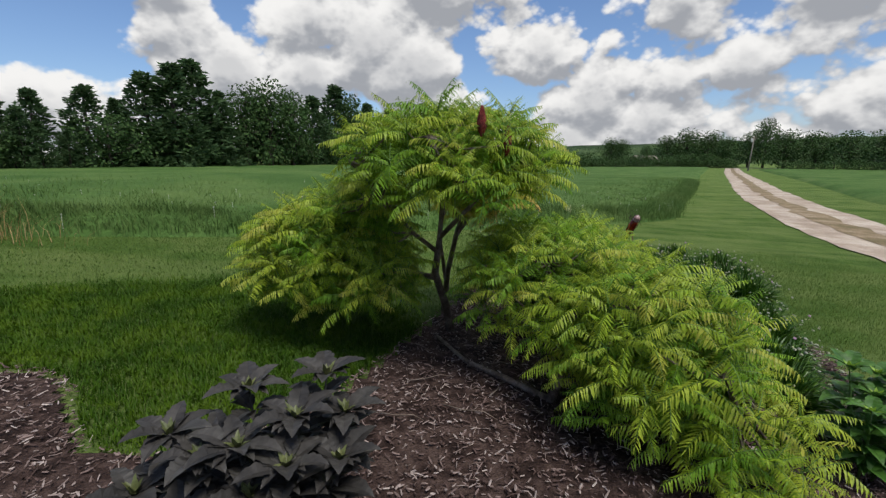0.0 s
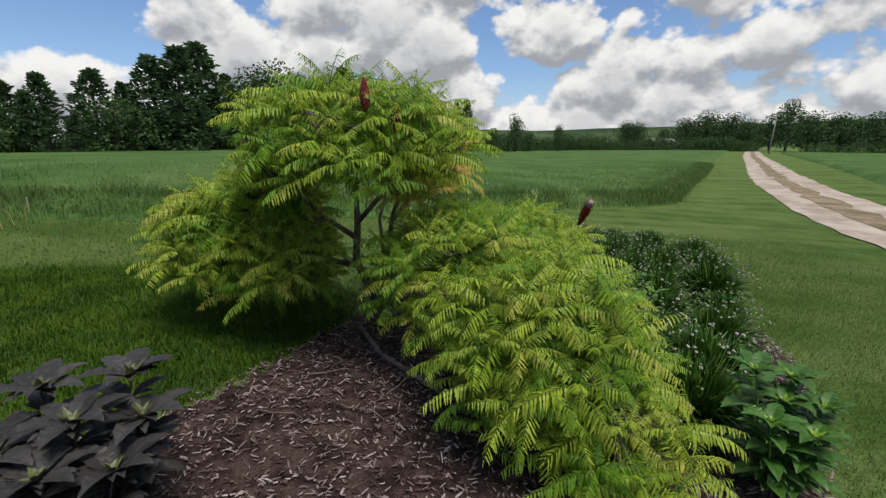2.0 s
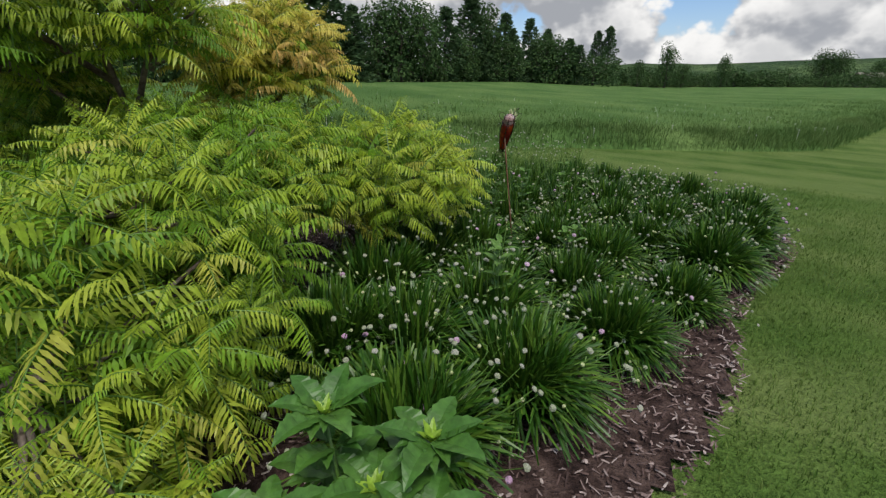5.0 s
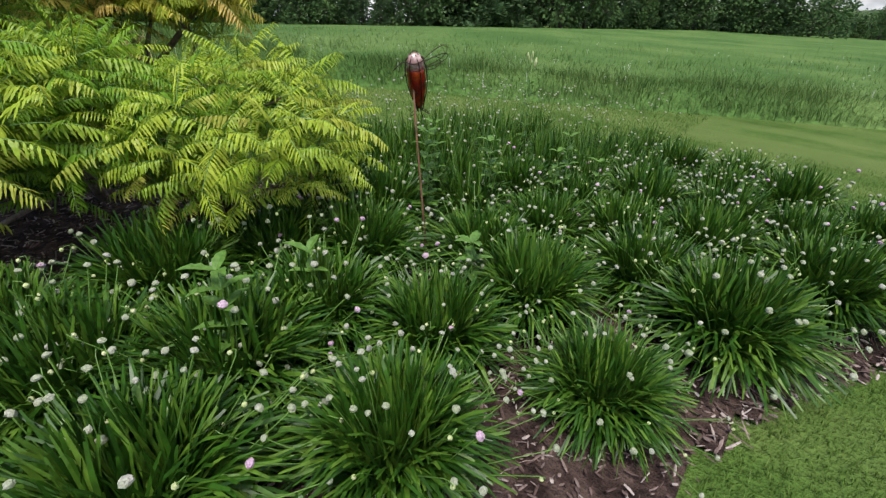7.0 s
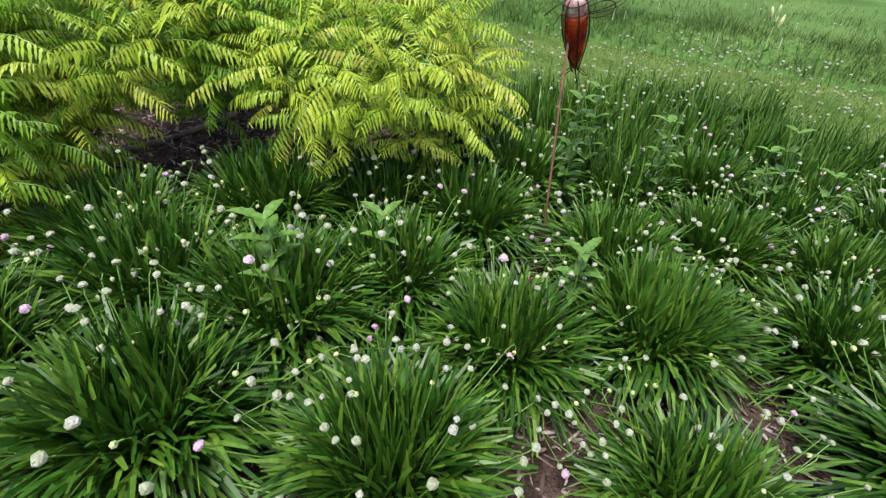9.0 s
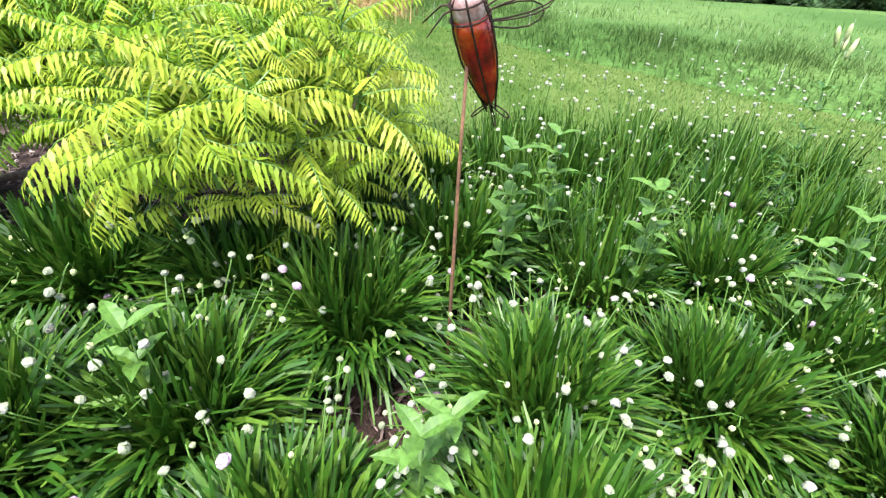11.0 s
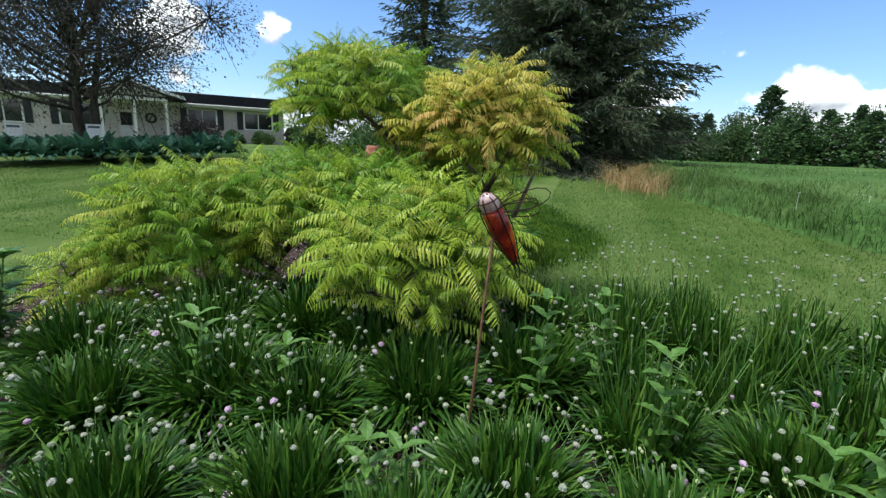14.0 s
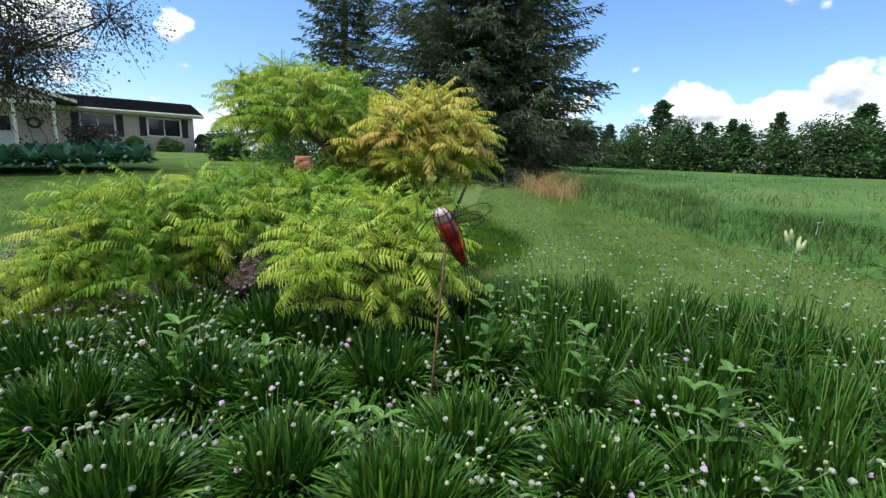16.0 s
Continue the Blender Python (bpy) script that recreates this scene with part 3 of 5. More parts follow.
def leaf_spray(name, rng, mat, leaves=10, length=0.36, droop=1.5):
    s = Shape()
    for k in range(leaves):
        az = 2 * math.pi * (k * 0.382 + rng.uniform(-0.05, 0.05))
        t = k / max(1, leaves - 1)
        sumac_leaf(s, rng, az, 0.28 + 0.75 * t ** 1.3 + rng.uniform(-0.25, 0.25), length * rng.uniform(0.72, 1.22) * (1 - 0.42 * t), droop * rng.uniform(0.8, 1.2) * (1.1 - 0.3 * t), start=(0, 0, 0.05 * t))
    s.tube([(0, 0, -0.12), (0, 0, 0.06)], [0.007, 0.004], 5, 1)
    return s.mesh(name, [mat, SCAPE], True)


rs = random.Random(77)
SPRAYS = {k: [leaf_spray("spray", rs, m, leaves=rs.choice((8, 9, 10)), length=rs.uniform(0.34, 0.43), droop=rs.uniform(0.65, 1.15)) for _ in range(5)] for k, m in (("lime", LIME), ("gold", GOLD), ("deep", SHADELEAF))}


def cone_mesh():
    s = Shape().lathe([(0.006, -0.03), (0.02, 0.0), (0.03, 0.035), (0.027, 0.08), (0.016, 0.13), (0.003, 0.165)], 10)
    rng = random.Random(5)
    for v in s.v:
        v.x += rng.uniform(-0.005, 0.005)
        v.y += rng.uniform(-0.005, 0.005)
    return s.mesh("cone", CONE, False)


CONE_MESH = cone_mesh()


def sumac(name, base, limbs, lobes, label, seed, cones=(), kinds=("lime", "lime", "deep"), inner=0.25):
    """limbs: poly-lines of (x, y, z) with a start and end radius. lobes: centre, radii, number of leaf sprays, kinds."""
    rng = random.Random(seed)
    root = thing(name, base, label, "shrub", "cut-leaf sumacs")
    o = Vector(base)
    for k, (pts, r0, r1) in enumerate(limbs):
        n = len(pts)
        sm = Shape().tube([Vector(p) - o for p in pts], [r0 + (r1 - r0) * j / (n - 1) for j in range(n)], 8)
        part("trunk" if k == 0 else "branch", sm.mesh("limb", STEM, False), root)
    ends = [Vector(p) for pts, _, _ in limbs for p in pts[1:]]
    for c, r, count, which in lobes:
        c, placed = Vector(c), []
        tries = 0
        while len(placed) < count and tries < count * 60:
            tries += 1
            v = Vector((rng.gauss(0, 1), rng.gauss(0, 1), rng.gauss(0.25, 0.9))).normalized()
            if v.z < -0.75:
                continue
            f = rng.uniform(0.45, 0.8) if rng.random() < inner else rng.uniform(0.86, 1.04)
            p = c + Vector((v.x * r[0], v.y * r[1], v.z * r[2])) * f
            p.z -= 0.02
            if p.z < gz(p.x, p.y) + 0.14 or any((p - q).length < 0.128 for q in placed):
                continue
            placed.append(p)
            out = Vector((v.x / r[0], v.y / r[1], v.z / r[2])).normalized()
            axis = (out * 0.36 + up * 0.9).normalized()
            kind = rng.choice(which)
            # inner lime sprays take the darker copy, so shade is put into their colour
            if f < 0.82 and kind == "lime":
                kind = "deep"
            m = Matrix.Translation(p - o) @ up.rotation_difference(axis).to_matrix().to_4x4() @ Matrix.Rotation(rng.uniform(0, 6.3), 4, "Z") @ Matrix.Scale(rng.uniform(0.64, 1.04), 4)
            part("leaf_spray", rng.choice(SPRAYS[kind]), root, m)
            if rng.random() < 0.45:
                near = min(ends, key=lambda q: (q - p).length)
                midp = (near + p) / 2 + Vector((0, 0, -0.05))
                part("branch", Shape().tube([near - o, midp - o, p - o], [0.011, 0.008, 0.006], 5).mesh("shoot", STEM, False), root)
    for p in cones:
        part("seed_cone", CONE_MESH, root, Matrix.Translation(Vector(p) - o) @ Euler((rng.uniform(-0.2, 0.2), rng.uniform(-0.2, 0.2), 0)).to_matrix().to_4x4(), "dark crimson fuzzy seed cone")
    return root


sumac("sumac", (1.1, 4.3, gz(1.1, 4.3)),
      [([(1.1, 4.3, 0.05), (1.03, 4.2, 0.45), (0.93, 4.05, 0.8), (0.97, 3.97, 1.1), (1.0, 3.85, 1.5), (1.1, 3.7, 1.85)], 0.045, 0.015),
       ([(0.95, 4.07, 0.75), (0.6, 3.9, 0.86), (0.2, 4.05, 0.85), (-0.4, 4.2, 0.95)], 0.028, 0.010),
       ([(0.96, 4.0, 1.0), (0.75, 3.85, 1.2), (0.5, 3.6, 1.55), (0.3, 3.5, 1.8)], 0.022, 0.009),
       ([(0.98, 3.95, 1.15), (1.3, 3.85, 1.5), (1.6, 3.75, 1.75)], 0.022, 0.009),
       ([(1.0, 3.88, 1.4), (0.95, 3.4, 1.75), (0.9, 3.1, 1.95)], 0.02, 0.008)],
      [((1.05, 3.62, 1.82), (0.80, 0.60, 0.34), 118, ("lime", "lime", "lime", "deep")),
       ((1.12, 3.1, 1.62), (0.34, 0.24, 0.18), 9, ("lime", "lime", "deep")),
       ((0.34, 3.95, 1.38), (0.36, 0.36, 0.22), 26, ("lime", "lime", "deep")),
       ((0.36, 3.85, 0.82), (0.40, 0.34, 0.34), 40, ("lime", "lime", "lime", "deep")),
       ((-0.08, 4.2, 0.95), (0.68, 0.58, 0.48), 160, ("lime", "lime", "lime", "lime", "deep"))],
      "tall cut-leaf sumac with chartreuse feathery leaves in the mulch bed", 31,
      cones=[(1.25, 3.08, 1.98), (1.42, 3.14, 1.86), (1.45, 3.9, 1.76)])

sumac("sumac", (1.75, 3.1, gz(1.75, 3.1)),
      [([(1.75, 3.1, 0.0), (1.85, 3.0, 0.35), (2.0, 2.85, 0.7), (2.1, 2.75, 0.95)], 0.035, 0.012),
       ([(1.8, 3.08, 0.1), (1.5, 3.25, 0.18), (1.2, 3.6, 0.16), (0.95, 4.0, 0.22)], 0.028, 0.014),
       ([(1.82, 3.05, 0.25), (1.85, 3.4, 0.6), (1.85, 3.6, 1.0)], 0.026, 0.01),
       ([(1.85, 3.0, 0.3), (2.3, 2.5, 0.5), (2.5, 2.3, 0.7)], 0.024, 0.009)],
      [((2.30, 2.76, 0.62), (0.50, 0.58, 0.54), 125, ("lime", "lime", "lime", "deep")),
       ((2.60, 2.26, 0.36), (0.30, 0.28, 0.26), 26, ("lime", "lime", "lime", "deep")),
       ((1.85, 3.5, 0.88), (0.58, 0.62, 0.44), 85, ("lime", "lime", "lime", "deep"))],
      "low spreading cut-leaf sumac with arching lime-yellow leaves over the mulch", 32, cones=[(2.0, 2.6, 0.5)])

sumac("sumac", (2.3, 4.55, gz(2.3, 4.55)),
      [([(2.3, 4.55, 0.0), (2.32, 4.55, 0.4), (2.4, 4.6, 0.75), (2.45, 4.65, 0.95)], 0.03, 0.01),
       ([(2.31, 4.55, 0.25), (2.6, 4.75, 0.5), (2.75, 4.85, 0.65)], 0.02, 0.008),
       ([(2.31, 4.55, 0.3), (2.15, 4.2, 0.6), (2.0, 4.1, 0.85)], 0.02, 0.008)],
      [((2.45, 4.65, 0.76), (0.52, 0.55, 0.38), 80, ("lime", "lime", "lime", "lime")), ((1.9, 4.1, 0.9), (0.5, 0.45, 0.35), 42, ("lime", "deep"))],
      "young cut-leaf sumac with lime leaves beside the insect sculpture", 33)

sumac("sumac", (1.0, 4.95, gz(1.0, 4.95)),
      [([(1.0, 4.95, 0.05), (1.05, 4.9, 0.6), (1.15, 4.75, 1.1), (1.3, 4.85, 1.5), (1.4, 4.95, 1.75)], 0.035, 0.012),
       ([(1.12, 4.78, 1.0), (1.35, 4.98, 1.3), (1.6, 5.15, 1.6)], 0.024, 0.009),
       ([(1.03, 4.92, 0.5), (0.95, 5.1, 1.0), (1.1, 5.3, 1.5)], 0.024, 0.009),
       ([(1.15, 4.75, 1.1), (1.3, 4.5, 1.4), (1.35, 4.4, 1.55)], 0.018, 0.008)],
      [((1.4, 4.85, 1.60), (0.40, 0.42, 0.32), 62, ("gold", "gold", "lime")), ((1.3, 5.0, 1.36), (0.26, 0.28, 0.22), 14, ("lime", "lime", "gold")), ((1.4, 4.5, 1.42), (0.26, 0.26, 0.2), 12, ("gold",))],
      "cut-leaf sumac turning orange and yellow above grey stems", 34)

# ---- ornamental onions ----


def strap_leaves(rng, count, reach, height, width, foot):
    """A dome of flat leaves that rise from a tuft and arch outwards, their tips on the dome."""
    s = Shape()
    for k in range(count):
        q = k * 2.399 + rng.gauss(0, 0.3)
        lean = math.acos(rng.uniform(0.05, 1.0) ** 0.85)
        f = rng.uniform(0.74, 1.06)
        tip = Vector((reach * math.sin(lean) * math.cos(q), reach * math.sin(lean) * math.sin(q), max(0.03, height * math.cos(lean)))) * f
        q2, r2 = q + rng.gauss(0, 0.5), foot * math.sqrt(rng.random())
        a = Vector((r2 * math.cos(q2), r2 * math.sin(q2), 0))
        mid = a * 0.55 + tip * 0.42 + Vector((rng.gauss(0, 0.018), rng.gauss(0, 0.018), 0.05 + 0.10 * math.sin(lean) * height / 0.34 + rng.gauss(0, 0.015)))
        run = tip - a
        side = run.cross(up)
        side = (side.normalized() if side.length > 0.02 else Vector((1, 0, 0))) + Vector((rng.gauss(0, 0.35), rng.gauss(0, 0.35), rng.gauss(0, 0.45)))
        side.normalize()
        turn = Vector((rng.gauss(0, 0.3), rng.gauss(0, 0.3), rng.gauss(0, 0.3)))
        w, vs = width * rng.uniform(0.75, 1.25), []
        for m in range(5):
            t = m / 4
            p = a * (1 - t) ** 2 + mid * 2 * t * (1 - t) + tip * t * t
            ww = (side + turn * t).normalized() * w * (0.7, 1.0, 1.05, 0.95, 0.5)[m]
            vs += [p + ww, p - ww]
        s.add(vs, [(2 * m, 2 * m + 1, 2 * m + 3, 2 * m + 2) for m in range(4)])
    return s.mesh("strap_leaves", STRAP)


def bud_mesh(rng, tall):
    """A hooked stem with a small closed bud hanging at its end."""
    lean, h = rng.uniform(0.0, 0.06), rng.uniform(0.02, 0.035)
    pts = [(0, 0, 0), (lean * 0.4, 0, tall * 0.55), (lean, 0, tall * 0.96), (lean + h * 0.4, 0, tall), (lean + h, 0, tall * 0.985), (lean + h * 1.15, 0, tall * 0.955)]
    s = Shape().tube(pts, [0.0022, 0.002, 0.0018, 0.0017, 0.0016, 0.0015], 4, 1)
    c, r = Vector(pts[-1]), rng.uniform(0.005, 0.0085)
    s.loft([[c + Vector((math.cos(j * math.pi / 3) * r * f, math.sin(j * math.pi / 3) * r * f, r * z)) for j in range(6)] for f, z in ((0.4, 0.9), (1.0, 0.2), (0.85, -0.6), (0.15, -1.3))], 0)
    return s.mesh("bud", [BUD, SCAPE])


def bloom_mesh(rng, tall, mat, r):
    """A bent stem with a knobbly round head at its top."""
    s = Shape()
    lean = rng.uniform(0.0, 0.10)
    nod = rng.random() < 0.25
    pts = [(0, 0, 0), (lean * 0.3, 0, tall * 0.5), (lean, 0, tall * 0.94), (lean + 0.006, 0, tall)]
    if nod:
        pts[-1] = (lean + 0.02, 0, tall * 0.965)
    s.tube(pts, [0.0022, 0.002, 0.0018, 0.0015], 4, 1)
    c = Vector(pts[-1])
    rows = [(0.25, -0.8), (0.85, -0.45), (1.0, 0.0), (0.8, 0.5), (0.35, 0.85)]
    rings = []
    for f, z in rows:
        rings.append([c + Vector((math.cos(q) * r * f * rng.uniform(0.82, 1.18), math.sin(q) * r * f * rng.uniform(0.82, 1.18), r * (z * 0.85 + rng.uniform(-0.12, 0.12)))) for q in (j * math.pi / 4 for j in range(8))])
    s.loft(rings, 0)
    return s.mesh("bloom", [mat, SCAPE])


ra = random.Random(404)
MOUNDS = [strap_leaves(ra, 1150, 0.43, 0.42, 0.0062, 0.14) for _ in range(5)]
TALLMOUNDS = [strap_leaves(ra, 480, 0.34, 0.46, 0.0046, 0.16) for _ in range(4)]
BLOOMS = [bloom_mesh(ra, ra.uniform(0.43, 0.51), BLOOM, ra.uniform(0.009, 0.0145)) for _ in range(10)]
BUDS = [bud_mesh(ra, ra.uniform(0.43, 0.51)) for _ in range(5)]
PINKS = [bloom_mesh(ra, ra.uniform(0.43, 0.51), PINK, ra.uniform(0.011, 0.015)) for _ in range(2)]
TALLBLOOMS = [bloom_mesh(ra, ra.uniform(0.54, 0.76), BLOOM, ra.uniform(0.007, 0.0105)) for _ in range(6)]


def onion(x, y, scale, tall, rng, flowers):
    root = thing("ornamental_onion", (x, y, gz(x, y) + 0.02), "tall upright ornamental onion with white heads on long stems" if tall else "mounded ornamental onion with strap leaves and small white heads", "plant", "ornamental onions")
    part("leaf_mound", rng.choice(TALLMOUNDS if tall else MOUNDS), root, Matrix.Rotation(rng.uniform(0, 6.3), 4, "Z") @ Matrix.Diagonal((scale, scale, scale * rng.uniform(0.95, 1.15), 1)))
    for k in range(flowers):
        q, out = rng.uniform(0, 6.3), rng.random() ** 0.5
        head = rng.choice(TALLBLOOMS if tall else (PINKS if rng.random() < 0.05 else BUDS if rng.random() < 0.28 else BLOOMS))
        m = Matrix.Translation((0.11 * out * math.cos(q), 0.11 * out * math.sin(q), 0)) @ Matrix.Rotation(q, 4, "Z") @ Matrix.Rotation(out * (0.42 if tall else 1.12), 4, "Y") @ Matrix.Rotation(rng.uniform(0, 6.3), 4, "Z") @ Matrix.Scale(scale * rng.uniform(0.88, 1.06), 4)
        part("flower_head", head, root, m)
    return root


ONIONS = [(3.64, 3.53), (4.06, 4.14), (4.50, 4.86), (4.80, 5.6), (5.15, 6.35), (3.06, 3.55), (3.36, 3.97), (3.32, 4.42), (3.81, 4.68), (3.54, 5.42), (4.09, 6.23), (2.66, 4.03), (3.06, 4.92), (3.98, 5.21), (3.08, 5.92),
          (3.67, 5.95), (4.35, 5.85), (3.17, 6.45), (2.72, 3.4), (3.3, 3.0), (2.75, 5.4)]
AREA = [(2.5, 3.1), (3.3, 2.95), (3.7, 3.3), (4.1, 4.1), (4.5, 4.9), (4.8, 5.65), (5.2, 6.4), (5.5, 7.0), (5.3, 7.6), (4.7, 8.1), (3.5, 8.3), (2.2, 7.9), (1.75, 7.0), (1.7, 6.0), (1.9, 5.6), (2.3, 5.2), (2.75, 4.7), (2.6, 4.0)]


def plant_onions():
    rng = random.Random(55)
    spots = list(ONIONS)
    for _ in range(4000):
        x, y = rng.uniform(1.3, 5.7), rng.uniform(2.8, 8.3)
        if bool(inside(AREA, np.array(x), np.array(y))) and all(math.hypot(x - p, y - q) > (0.36 if (y > 5.7 and x < 3.15) or (y > 6.6 and x < 3.7) else 0.45) for p, q in spots) and math.hypot(x - 3.31, y - 5.2) > 0.3:
            spots.append((x, y))
    for x, y in spots:
        tall = (y > 5.7 and x < 3.15) or (y > 6.6 and x < 3.7)
        s = rng.uniform(0.94, 1.12) if (x, y) != (4.50, 4.86) else 0.84
        onion(x, y, s, tall, rng, rng.randint(40, 54) if not tall else rng.randint(13, 19))


plant_onions()

# ---- sculpture ----


def insect_sculpture():
    """A red glass beetle in a wire frame on a leaning rusty rod."""
    o = Vector((3.315, 5.195, gz(3.315, 5.195)))
    root = thing("garden_sculpture", o, "red art-glass insect in a rusty wire frame on a thin pole", "garden ornament")
    head, tail = Vector((3.205, 5.215, 1.165)) - o, Vector((3.135, 5.33, 0.915)) - o
    axis = (tail - head).normalized()
    wide = axis.cross(Vector((0.75, -0.6, 0.1))).normalized()
    deep = axis.cross(wide).normalized()

    def ring(f, w, d, n=14):
        c = head + (tail - head) * f
        return [c + wide * math.cos(2 * math.pi * k / n) * w + deep * math.sin(2 * math.pi * k / n) * d for k in range(n)]

    body = Shape().loft([ring(f, w, d) for f, w, d in ((0.12, 0.040, 0.036), (0.22, 0.048, 0.042), (0.4, 0.049, 0.043), (0.6, 0.043, 0.038), (0.8, 0.031, 0.028), (0.95, 0.018, 0.017), (1.0, 0.010, 0.010))])
    part("glass_body", body.mesh("body", GLASSRED, False), root, None, "glossy red and orange glass body")
    hd = Shape().loft([ring(f, w, d) for f, w, d in ((-0.12, 0.006, 0.006), (-0.08, 0.028, 0.024), (0.0, 0.040, 0.036), (0.08, 0.044, 0.038), (0.14, 0.040, 0.035))])
    part("glass_head", hd.mesh("head", GLASSPINK, False), root, None, "pale pink glass head")
    for k in range(6):
        q = k * math.pi / 3 + 0.3
        pts = []
        for f, w in ((-0.11, 0.014), (0.0, 0.045), (0.2, 0.055), (0.45, 0.054), (0.7, 0.042), (0.95, 0.022), (1.08, 0.014)):
            c = head + (tail - head) * f
            pts.append(c + wide * math.cos(q) * w + deep * math.sin(q) * w * 0.88)
        part("wire_rib", Shape().tube(pts, 0.0028, 5).mesh("rib", IRON, False), root)
    for f, w in ((0.0, 0.045), (0.13, 0.051)):
        r = ring(f, w, w * 0.88, 18)
        part("wire_hoop", Shape().tube(r + [r[0]], 0.0026, 5).mesh("hoop", IRON, False), root)

    def loop(start, way, side, length, width, name):
        pts = []
        for k in range(15):
            u = 2 * math.pi * k / 14
            pts.append(start + way * length * (1 - math.cos(u)) / 2 + side * width * math.sin(u) * (0.35 + 0.65 * (1 - math.cos(u)) / 2))
        part(name, Shape().tube(pts, 0.0022, 5).mesh("loop", IRON, False), root)

    back = head + (tail - head) * 0.16
    for way, side, length, width in (((0.13, 0.9, 0.36), (0.3, -0.3, 0.9), 0.24, 0.050), ((0.05, 0.95, 0.12), (0.2, -0.1, 0.9), 0.19, 0.042), ((-0.6, 0.5, 0.6), (0.6, 0.6, 0.3), 0.12, 0.038), ((0.3, 0.85, 0.25), (0.3, 0, 0.9), 0.2, 0.034)):
        loop(back, Vector(way).normalized(), Vector(side).normalized(), length, width, "wire_wing")
    for way in ((0.3, 0.75, -0.5), (-0.5, -0.5, -0.6), (0.1, 0.3, -0.9)):
        loop(tail, Vector(way).normalized(), deep, 0.07, 0.016, "wire_leg")
    for way in ((0.1, -0.8, -0.55), (-0.5, -0.6, -0.3)):
        w = Vector(way).normalized()
        part("wire_antenna", Shape().tube([head + w * 0.02, head + w * 0.07 + Vector((0, 0, 0.01)), head + w * 0.12 - Vector((0, 0, 0.012))], [0.0028, 0.0024, 0.0018], 5).mesh("antenna", IRON, False), root)
    pole = Shape().tube([Vector((0, 0, -0.05)), Vector((3.255, 5.211, 0.414)) - o, Vector((3.2, 5.228, 0.80)) - o, Vector((3.172, 5.24, 1.02)) - o], [0.0065, 0.006, 0.0055, 0.005], 8)
    part("pole", pole.mesh("pole", POLE, False), root, None, "thin rusty steel pole")


insect_sculpture()

# ---- broad-leaved plants ----


def broad_leaf(s, base, way, length, width, droop, slot=0, teeth=5):
    """A pointed leaf with a toothed edge, folded along its midrib."""
    d = Vector(way).normalized()
    side = d.cross(up)
    side = side.normalized() if side.length > 0.05 else Vector((1, 0, 0))
    p, mids = Vector(base), []
    n = teeth * 2
    for j in range(n + 1):
        mids.append(p.copy())
        d = (d + Vector((0, 0, -droop / n)) * (0.3 + j / n)).normalized()
        p = p + d * length / n
    vs, fs = [], []
    for j, c in enumerate(mids):
        u = j / n
        w = width * (math.sin(math.pi * min(1, u ** 0.75)) ** 0.85) * (1.0 if j % 2 else 0.84)
        lift = Vector((0, 0, w * 0.28))
        vs += [c + side * w + lift - d * (0.012 if j % 2 else 0) * 0.5, c, c - side * w + lift]
        if j:
            k = 3 * j
            fs += [(k - 3, k - 2, k + 1, k), (k - 2, k - 1, k + 2, k + 1)]
    s.add(vs, fs, slot)


def leafy_stem(name, root, base, top, mats, rng, leaf=0.13, label="", tiers=6):
    """A stem carrying pairs of leaves, ending in a rosette with a small young tuft."""
    b, t = Vector(base), Vector(top)
    stem = part("stem", Shape().tube([b, (b + t) / 2 + Vector((0.01, -0.01, 0)), t], [0.007, 0.006, 0.004], 6).mesh("stem", mats[2], False), root)
    for k in range(tiers):
        f = 0.28 + 0.72 * k / (tiers - 1)
        s = Shape()
        c = b + (t - b) * f
        q0 = k * 1.2 + rng.uniform(-0.3, 0.3)
        count = 3 if k < tiers - 1 else 6
        for j in range(count):
            q = q0 + j * 2 * math.pi / count + rng.uniform(-0.2, 0.2)
            el = 0.35 + 0.25 * (k / tiers) + rng.uniform(-0.15, 0.15)
            size = leaf * rng.uniform(0.85, 1.15) * (1.1 if k < tiers - 2 else 0.92)
            w = Vector((math.cos(q) * math.cos(el), math.sin(q) * math.cos(el), math.sin(el)))
            broad_leaf(s, c + w * 0.012, w, size, size * 0.25, 1.0 + rng.uniform(-0.2, 0.4))
            if size > 0.1:
                for sg in (-0.55, 0.55):
                    w2 = Vector((math.cos(q + sg) * math.cos(el), math.sin(q + sg) * math.cos(el), math.sin(el) - 0.1))
                    broad_leaf(s, c + w * 0.02, w2, size * 0.62, size * 0.13, 1.0)
        part("leaf_whorl", s.mesh("leaf_whorl", mats[0]), root)
    s = Shape()
    for j in range(7):
        q, el = j * 0.9, rng.uniform(0.7, 1.3)
        broad_leaf(s, t, (math.cos(q) * math.cos(el), math.sin(q) * math.cos(el), math.sin(el)), leaf * rng.uniform(0.25, 0.42), leaf * 0.07, 0.6, 0, 3)
    part("young_tuft", s.mesh("young_tuft", mats[1]), root, None, "pale young leaves at the tip")


def shrublet(name, centre, tips, mats, label, leaf, seed):
    rng = random.Random(seed)
    o = Vector((centre[0], centre[1], gz(*centre) + 0.02))
    root = thing(name, o, label, "plant")
    for x, y, z in tips:
        foot = Vector((centre[0] + (x - centre[0]) * 0.35, centre[1] + (y - centre[1]) * 0.35, gz(*centre) + 0.02))
        leafy_stem(name, root, foot - o, Vector((x, y, z)) - o, mats, rng, leaf)


